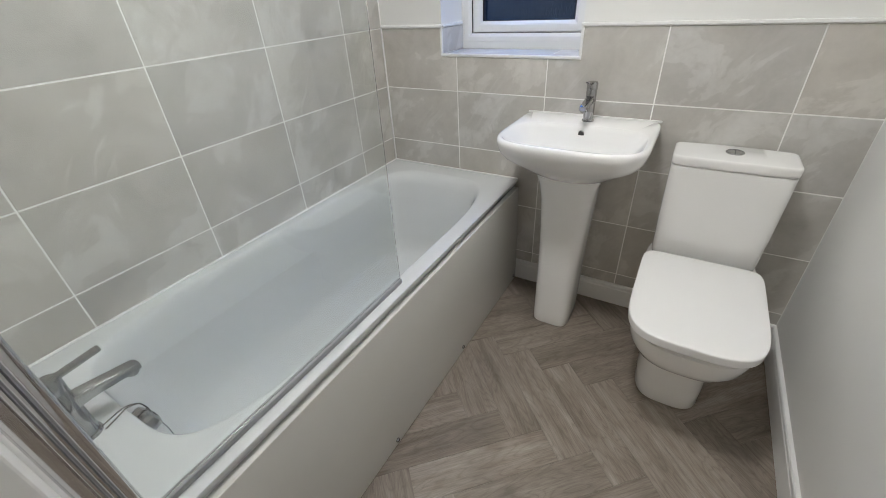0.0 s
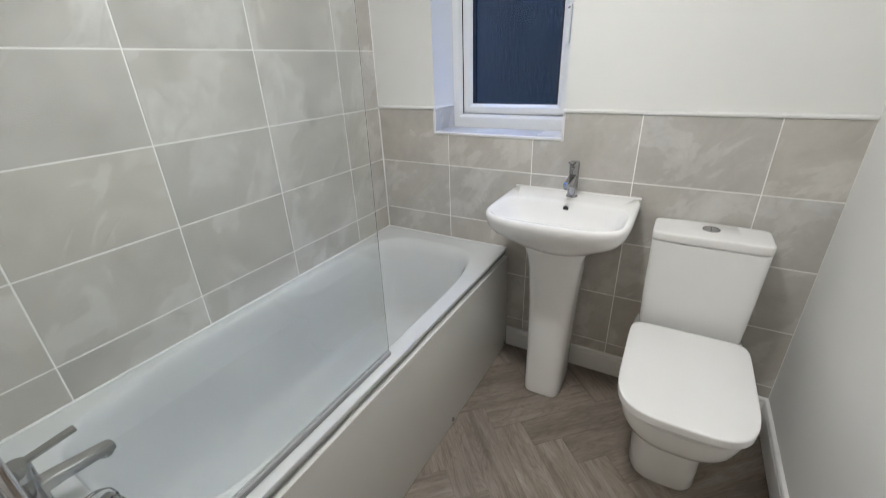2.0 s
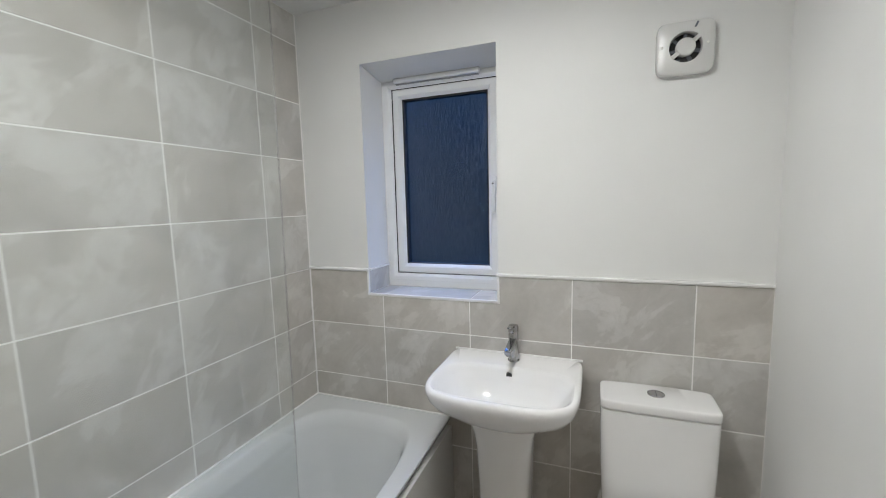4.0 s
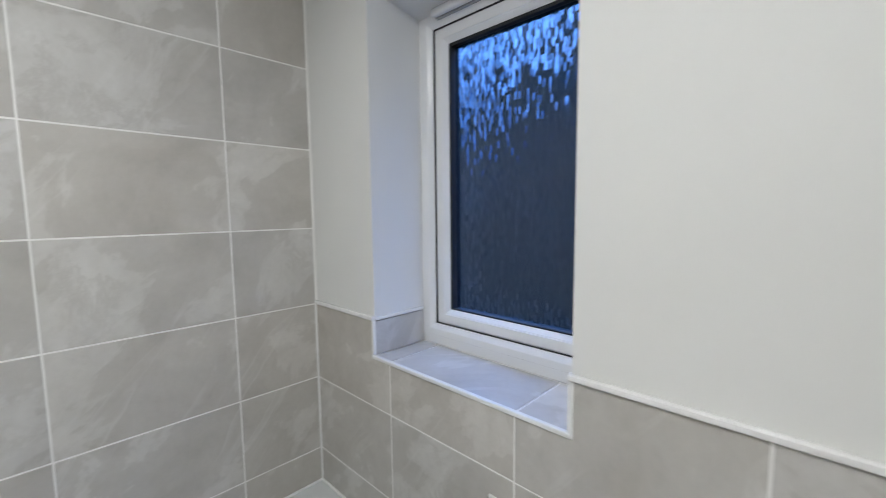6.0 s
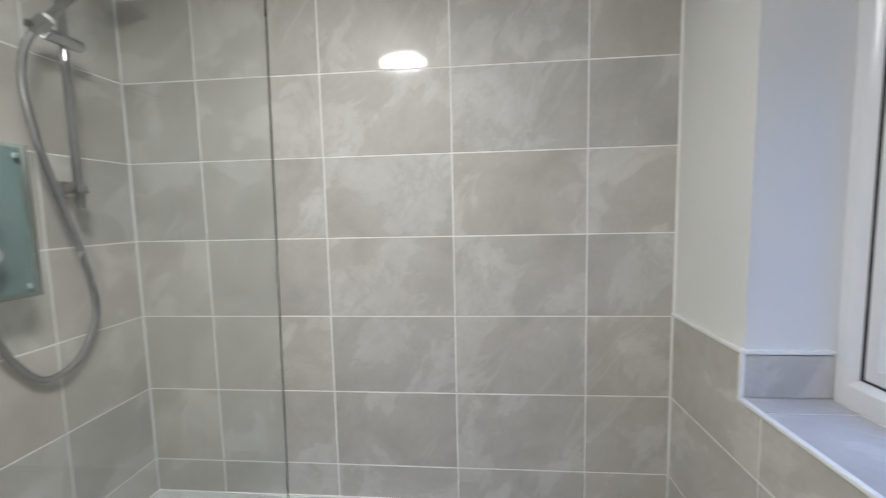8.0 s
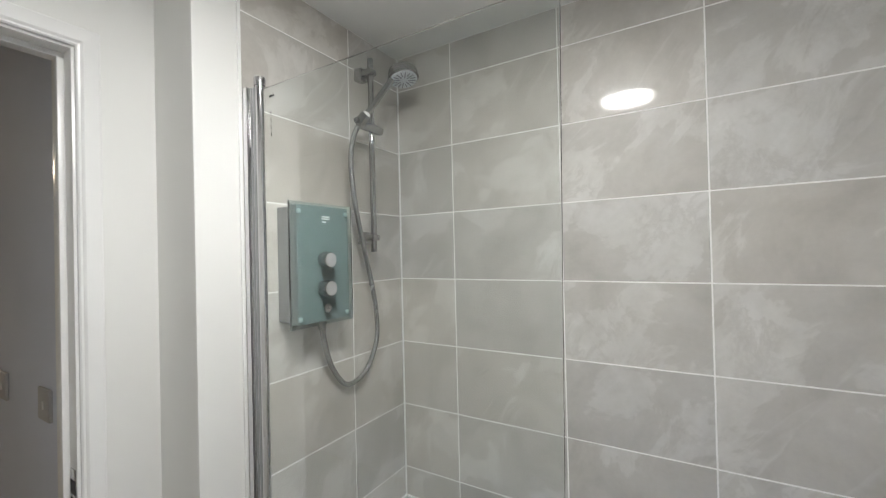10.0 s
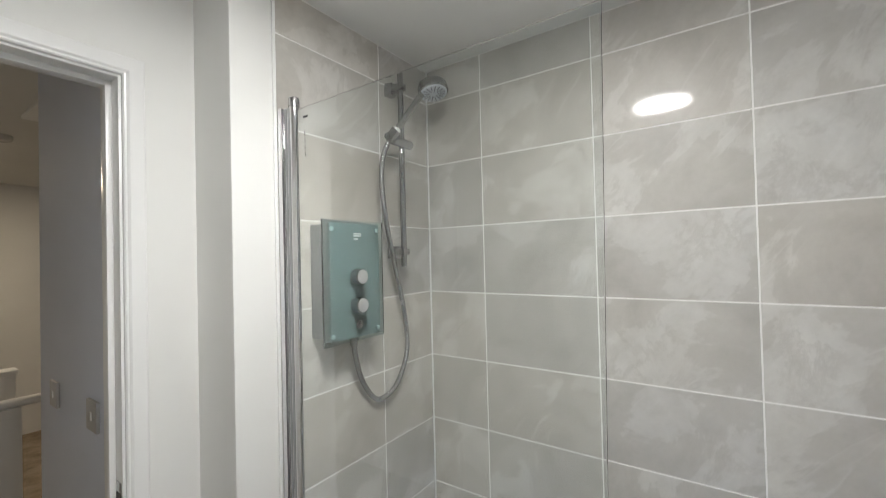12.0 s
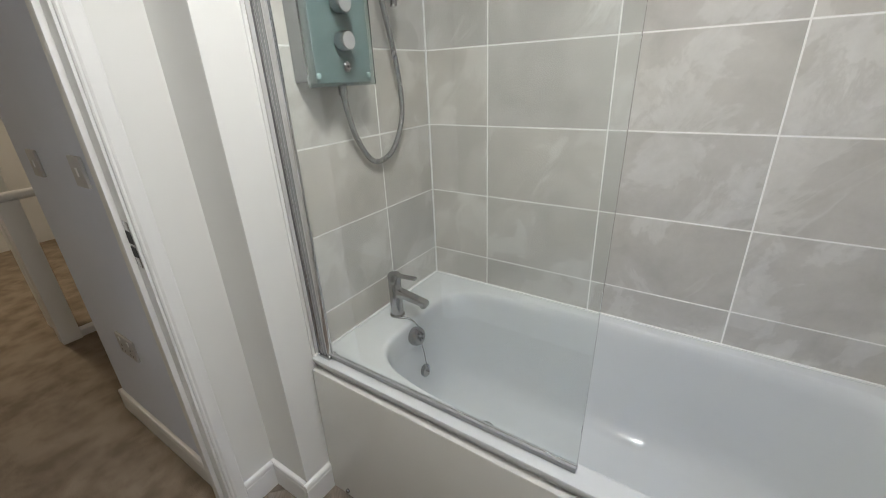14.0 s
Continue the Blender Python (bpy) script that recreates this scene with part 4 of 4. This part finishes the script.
    return t


toilet()


# ---------------------------------------------------------------- extractor fan
def fan():
    f = thing("extractor_fan", "white square extractor fan high on the wall", "extractor fan")
    x, z, h, y = 1.533, 1.943, 0.082, L + 0.006
    rings = []
    for k, d in ((0.98, 0.0), (1.0, 0.004), (1.0, 0.020), (0.97, 0.027), (0.9, 0.031)):
        rings.append([Vector((x + p.x, y - d, z + p.y)) for p in oval(0, 0, h * k, h * k, 0, 7.0, 64)])
    hole = [Vector((x + 0.047 * math.cos(2 * math.pi * i / 64), y - 0.034, z + 0.047 * math.sin(2 * math.pi * i / 64))) for i in range(64)]
    hole_in = [Vector((x + 0.045 * math.cos(2 * math.pi * i / 64), y - 0.012, z + 0.045 * math.sin(2 * math.pi * i / 64))) for i in range(64)]
    part("housing", loft(bmesh.new(), rings + [hole, hole_in]), M_FAN, f, "white plastic housing")
    part("recess", disc_on_y(x, y - 0.013, z, [(0.0445, 0), (0.0445, 0.001)], 48), M_DARK, f, "dark air opening")
    part("hub_cover", disc_on_y(x, y - 0.0145, z, [(0.027, 0), (0.028, 0.004), (0.028, 0.020), (0.026, 0.0235), (0.001, 0.0245)], 48), M_FAN, f, "white round hub cover")
    for a in (38, 218):
        bm = boxed(0.024, 0.048, -0.0235, -0.016, -0.0065, 0.0065, bevel=0.001)
        bm.transform(pose(x, y - 0.012, z, 0, -a, 0))
        part("spoke", bm, M_FAN, f, "white spoke")
    for k in range(7):
        bm = boxed(0.026, 0.044, -0.004, -0.003, -0.007, 0.007)
        bm.transform(pose(x, y - 0.0125, z, 0, 51 * k + 15, 0) @ pose(0, 0, 0, 25, 0, 0))
        part("blade", bm, M_NOZZLE, f, "grey impeller blade", 0)
    for dx in (-0.067, 0.060):
        part("indicator", disc_on_y(x + dx, y - 0.030, z + 0.006, [(0.0045, 0), (0.0045, 0.002), (0.002, 0.004), (0.0005, 0.004)], 20), M_LED, f, "small clear indicator lens")
    bm = boxed(-0.003, 0.003, -0.0335, -0.031, -0.009, 0.009, bevel=0.001)
    bm.transform(pose(x + 0.028, y, z + 0.064, 0, 25, 0))
    part("printed_mark", bm, M_NOZZLE, f, "small grey printed mark")
    return f


fan()


# ---------------------------------------------------------------- lamps
def ceiling_light(name, label, x, y, r, material):
    c = thing(name, label, "ceiling light")
    part("base", lathe([(r + 0.006, 0), (r + 0.008, -0.004), (r + 0.008, -0.019), (r + 0.002, -0.022)], pose(x, y, H), 64), M_TRIM, c, "white plastic base ring")
    part("diffuser", lathe([(r, -0.016), (r, -0.0215), (r * 0.96, -0.0245), (r * 0.8, -0.0265), (r * 0.4, -0.0275), (0.002, -0.028)], pose(x, y, H), 64), material, c, "glowing opal diffuser")
    return c


ceiling_light("ceiling_light", "round flush opal ceiling light, switched on", 0.965, 0.746, 0.122, M_LAMP)
ceiling_light("landing_light", "round warm flush ceiling light on the landing", 1.02, -3.1, 0.12, M_LAMP2)


# ---------------------------------------------------------------- landing things
def plate(name, label, y, z, w, h, kind):
    x = 0.945
    p = thing(name, label, kind)
    part("face_plate", boxed(x, x + 0.009, y - w / 2, y + w / 2, z - h / 2, z + h / 2, bevel=0.003), M_PLATE_SHADED, p, "white plastic plate")
    if kind == "switch":
        part("rocker", boxed(x + 0.008, x + 0.0125, y - 0.007, y + 0.007, z - 0.012, z + 0.012, bevel=0.002), M_TRIM, p)
    else:
        for dy in (-0.036, 0.036):
            part("rocker", boxed(x + 0.008, x + 0.012, y + dy - 0.006, y + dy + 0.006, z + 0.018, z + 0.034, bevel=0.0015), M_TRIM, p)
            for ey, ez in ((0, -0.002), (-0.011, -0.024), (0.011, -0.024)):
                part("slot", boxed(x + 0.0085, x + 0.0095, y + dy + ey - 0.002, y + dy + ey + 0.002, z + ez - 0.004, z + ez + 0.004), M_DARK, p, "", 0)
    return p


plate("light_switch", "white single light switch on the landing wall", -0.885, 1.137, 0.086, 0.086, "switch")
plate("light_switch", "white single light switch on the landing wall", -0.495, 1.143, 0.086, 0.086, "switch")
plate("double_socket", "white double power socket low on the landing wall", -0.73, 0.478, 0.146, 0.086, "socket")


def balustrade():
    b = thing("balustrade", "white painted stair balustrade on the landing", "balustrade")
    y = -2.035
    part("newel_post", boxed(0.848, 0.938, y - 0.045, y + 0.045, 0.0, 0.848, bevel=0.006), M_GLOSS, b, "white square newel post")
    bm = bmesh.new()
    rings = [[Vector((x, y + k * 0.034 * math.cos(a), 0.866 + k * 0.024 * math.sin(a))) for a in (2 * math.pi * i / 24 for i in range(24))] for x, k in ((-2.0, 1), (0.950, 1), (0.956, 0.8))]
    part("handrail", loft(bm, rings), M_GLOSS, b, "white rounded handrail")
    part("base_rail", boxed(-2.0, 0.864, y - 0.030, y + 0.030, 0.0, 0.045, bevel=0.004), M_GLOSS, b, "white base rail")
    x = 0.74
    while x > -1.9:
        part("baluster", boxed(x - 0.016, x + 0.016, y - 0.016, y + 0.016, 0.044, 0.842, bevel=0.003), M_GLOSS, b)
        x -= 0.115
    return b


balustrade()
post = thing("newel_post", "white square stair newel with a flat cap", "newel post")
part("post", boxed(0.825, 0.915, -2.375, -2.285, 0.0, 0.965, bevel=0.005), M_GLOSS, post)
part("cap", boxed(0.813, 0.927, -2.387, -2.273, 0.964, 0.990, bevel=0.006), M_GLOSS, post)

hatch = thing("loft_hatch", "white framed loft hatch in the landing ceiling", "loft hatch")
part("hatch_frame", boxed(0.22, 0.862, -1.885, -1.25, H - 0.016, H + 0.001, bevel=0.004), M_GLOSS, hatch)
part("hatch_panel", boxed(0.27, 0.812, -1.835, -1.30, H - 0.021, H - 0.014, bevel=0.003), M_GLOSS, hatch)
det = thing("smoke_detector", "round white smoke detector on the landing ceiling", "smoke detector")
part("housing", lathe([(0.05, 0), (0.05, -0.018), (0.044, -0.03), (0.03, -0.036), (0.001, -0.037)], pose(0.86, -2.40, H), 40), M_FAN, det)

# ---------------------------------------------------------------- outside
rng = random.Random(5)
bm = bmesh.new()
cols, levels = 120, 9
grid = []
for i in range(cols + 1):
    x = -30 + 60 * i / cols
    rise = 1 / (1 + math.exp(-(x + 6.6) / 0.9))
    top = 4.8 + 3.6 * rise + 0.6 * noise.noise((x * 0.3, 1.3, 0)) + 0.5 * noise.noise((x * 0.9, 4.1, 0)) + rng.uniform(-0.25, 0.25)
    grid.append([bm.verts.new((x, 11.5 + 0.7 * noise.noise((x * 0.5, k * 0.6, 2.0)) + 0.02 * k * k, -2.7 + (top + 2.7) * k / levels)) for k in range(levels + 1)])
for i in range(cols):
    for k in range(levels):
        bm.faces.new((grid[i][k], grid[i + 1][k], grid[i + 1][k + 1], grid[i][k + 1]))
hedge = tagged(finish("backdrop", bm, M_HEDGE), "dark line of trees outside at dusk", "backdrop", kind="structure")

# ---------------------------------------------------------------- tiles
CHAMFER, PROUD = 0.0009, 0.004
tile_cache = {}


def tile_mesh(w, h):
    """Slab w by h centred on the origin in the xz plane, its face at y = 0 towards -y."""
    key = (round(w, 4), round(h, 4))
    if key not in tile_cache:
        a, b, c = w / 2, h / 2, CHAMFER
        v = [(-a + c, 0, -b + c), (a - c, 0, -b + c), (a - c, 0, b - c), (-a + c, 0, b - c), (-a, c, -b), (a, c, -b), (a, c, b), (-a, c, b), (-a, PROUD, -b), (a, PROUD, -b), (a, PROUD, b), (-a, PROUD, b)]
        f = [(0, 1, 2, 3)]
        for s in (0, 4):
            for i in range(4):
                j = (i + 1) % 4
                f.append((s + 4 + i, s + 4 + j, s + j, s + i))
        me = bpy.data.meshes.new("tile")
        me.from_pydata(v, [], f)
        me.materials.append(M_TILE)
        tile_cache[key] = me
    return tile_cache[key]


def lay(parent, w, h, m):
    ob = new("tile", tile_mesh(w, h))
    ob.parent = parent
    ob.matrix_basis = m


def tile_wall(parent, edges, rows, place, skip=None):
    for a, b in zip(edges, edges[1:]):
        for c, d in zip(rows, rows[1:]):
            w, h = b - a - JOINT, d - c - JOINT
            if skip and skip(a, b, c, d):
                continue
            lay(parent, w, h, place((a + b) / 2, (c + d) / 2))


west_cols = [0.0, 0.249, 0.249 + TW, 0.249 + 2 * TW, 0.249 + 3 * TW, L]
upper = [0.500] + [z for z in ROWS_Z if z > 0.6] + [H]
tile_wall(wall_west, west_cols, upper, lambda u, z: pose(0, u, z, 0, 0, 90))
tile_wall(wall_south, [0.0, 0.281, 0.684], upper, lambda u, z: pose(u, 0, z, 0, 0, 180))
north_cols = [0.0, 0.391, 0.794, 1.197, 1.600, W]
north_rows = [0.0] + [z for z in ROWS_Z if z < DADO - 0.1]
tile_wall(wall_north, north_cols, north_rows, lambda u, z: pose(u, L, z))
z0 = north_rows[-1]
for a, b, c, d in ((1.197, 1.600, z0, DADO), (1.600, W, z0, DADO), (0.391, 0.794, z0, WZ0 - 0.008)):
    lay(wall_north, b - a - JOINT, d - c - JOINT, pose((a + b) / 2, L, (c + d) / 2))


def notched_tile(x_out, x_in, x_notch):
    """L-shaped tile cut round a lower corner of the window recess."""
    g = JOINT / 2
    sx = 1 if x_in > x_out else -1
    low, step, high = z0 + g, WZ0 - 0.008 - g, DADO - g
    outline = [(x_out + sx * g, low), (x_in - sx * g, low), (x_in - sx * g, step), (x_notch, step), (x_notch, high), (x_out + sx * g, high)]
    bm = bmesh.new()
    front = [bm.verts.new((x, 0.0, z)) for x, z in outline]
    back = [bm.verts.new((x, PROUD, z)) for x, z in outline]
    bm.faces.new(front)
    for k in range(6):
        bm.faces.new((front[k], front[(k + 1) % 6], back[(k + 1) % 6], back[k]))
    ob = finish("tile", bm, M_TILE, wall_north, smooth=0)
    ob.matrix_basis = pose(0, L, 0)


notched_tile(0.0, 0.391, WX0 - 0.006)
notched_tile(1.197, 0.794, WX1 + 0.007)
# sill and recess cheeks
for a, b in ((WX0, 0.391), (0.391, 0.794), (0.794, WX1)):
    lay(wall_north, b - a - JOINT, FRAME_Y - L - 0.008, pose((a + b) / 2, (L + FRAME_Y) / 2 + 0.002, WZ0, -90, 0, 0))
part("sill_bed", boxed(WX0, WX1, L + 0.004, FRAME_Y + 0.01, WZ0 - 0.012, WZ0 - 0.002), M_GROUT, wall_north, "pale grout", 0)
lay(wall_north, FRAME_Y - L - 0.010, DADO - WZ0 - 0.004, pose(WX0 + 0.004, (L + FRAME_Y) / 2 + 0.002, (DADO + WZ0) / 2, 0, 0, 90))
lay(wall_north, FRAME_Y - L - 0.010, DADO - WZ0 - 0.004, pose(WX1 - 0.004, (L + FRAME_Y) / 2 + 0.002, (DADO + WZ0) / 2, 0, 0, -90))

# ---------------------------------------------------------------- herringbone floor
PW, PL = 0.1187, 0.4748
plank_me = bpy.data.meshes.new("plank")
a, b, c = PL / 2 - 0.0003, PW / 2 - 0.0003, 0.0006
pv = [(-a + c, -b + c, 0), (a - c, -b + c, 0), (a - c, b - c, 0), (-a + c, b - c, 0), (-a, -b, -0.0007), (a, -b, -0.0007), (a, b, -0.0007), (-a, b, -0.0007), (-a, -b, -0.004), (a, -b, -0.004), (a, b, -0.004), (-a, b, -0.004)]
pf = [(0, 1, 2, 3)] + [(s + 4 + i, s + 4 + (i + 1) % 4, s + (i + 1) % 4, s + i) for s in (0, 4) for i in range(4)]
plank_me.from_pydata(pv, [], pf)
plank_me.materials.append(M_PLANK)
R2 = math.sqrt(0.5)
for k in range(-40, 40):
    for q in range(-6, 7):
        for upright in (False, True):
            if upright:
                u, v, turn = (k - 0.5) * PW, k * PW + PL / 2, 45
            else:
                u, v, turn = k * PW + PL / 2, (k + 0.5) * PW, -45
            u, v = u - q * PL, v + q * PL
            x, y = 0.876 + (u + v) * R2, 1.157 + (v - u) * R2
            half = PL / 2 * R2
            if x < 0.66 - half * 0.5 or x > W + half or y < -0.243 - half or y > L + half:
                continue
            place = pose(x, y, 0, 0, 0, turn)
            me = plank_me
            if x + half + 0.05 > W + 0.08 or y + half + 0.05 > L + 0.08 or y - half - 0.05 < -0.243:
                # cut at the walls and the threshold
                cut = bmesh.new()
                cut.from_mesh(plank_me)
                cut.transform(place)
                for co, no in (((W + 0.08, 0, 0), (1, 0, 0)), ((0, L + 0.08, 0), (0, 1, 0)), ((0, -0.243, 0), (0, -1, 0))):
                    bmesh.ops.bisect_plane(cut, geom=cut.verts[:] + cut.edges[:] + cut.faces[:], plane_co=co, plane_no=no, clear_outer=True)
                if not cut.faces:
                    cut.free()
                    continue
                cut.transform(place.inverted())
                me = bpy.data.meshes.new("plank")
                cut.to_mesh(me)
                cut.free()
                me.materials.append(M_PLANK)
            ob = new("plank", me)
            ob.parent = floor
            ob.matrix_basis = place
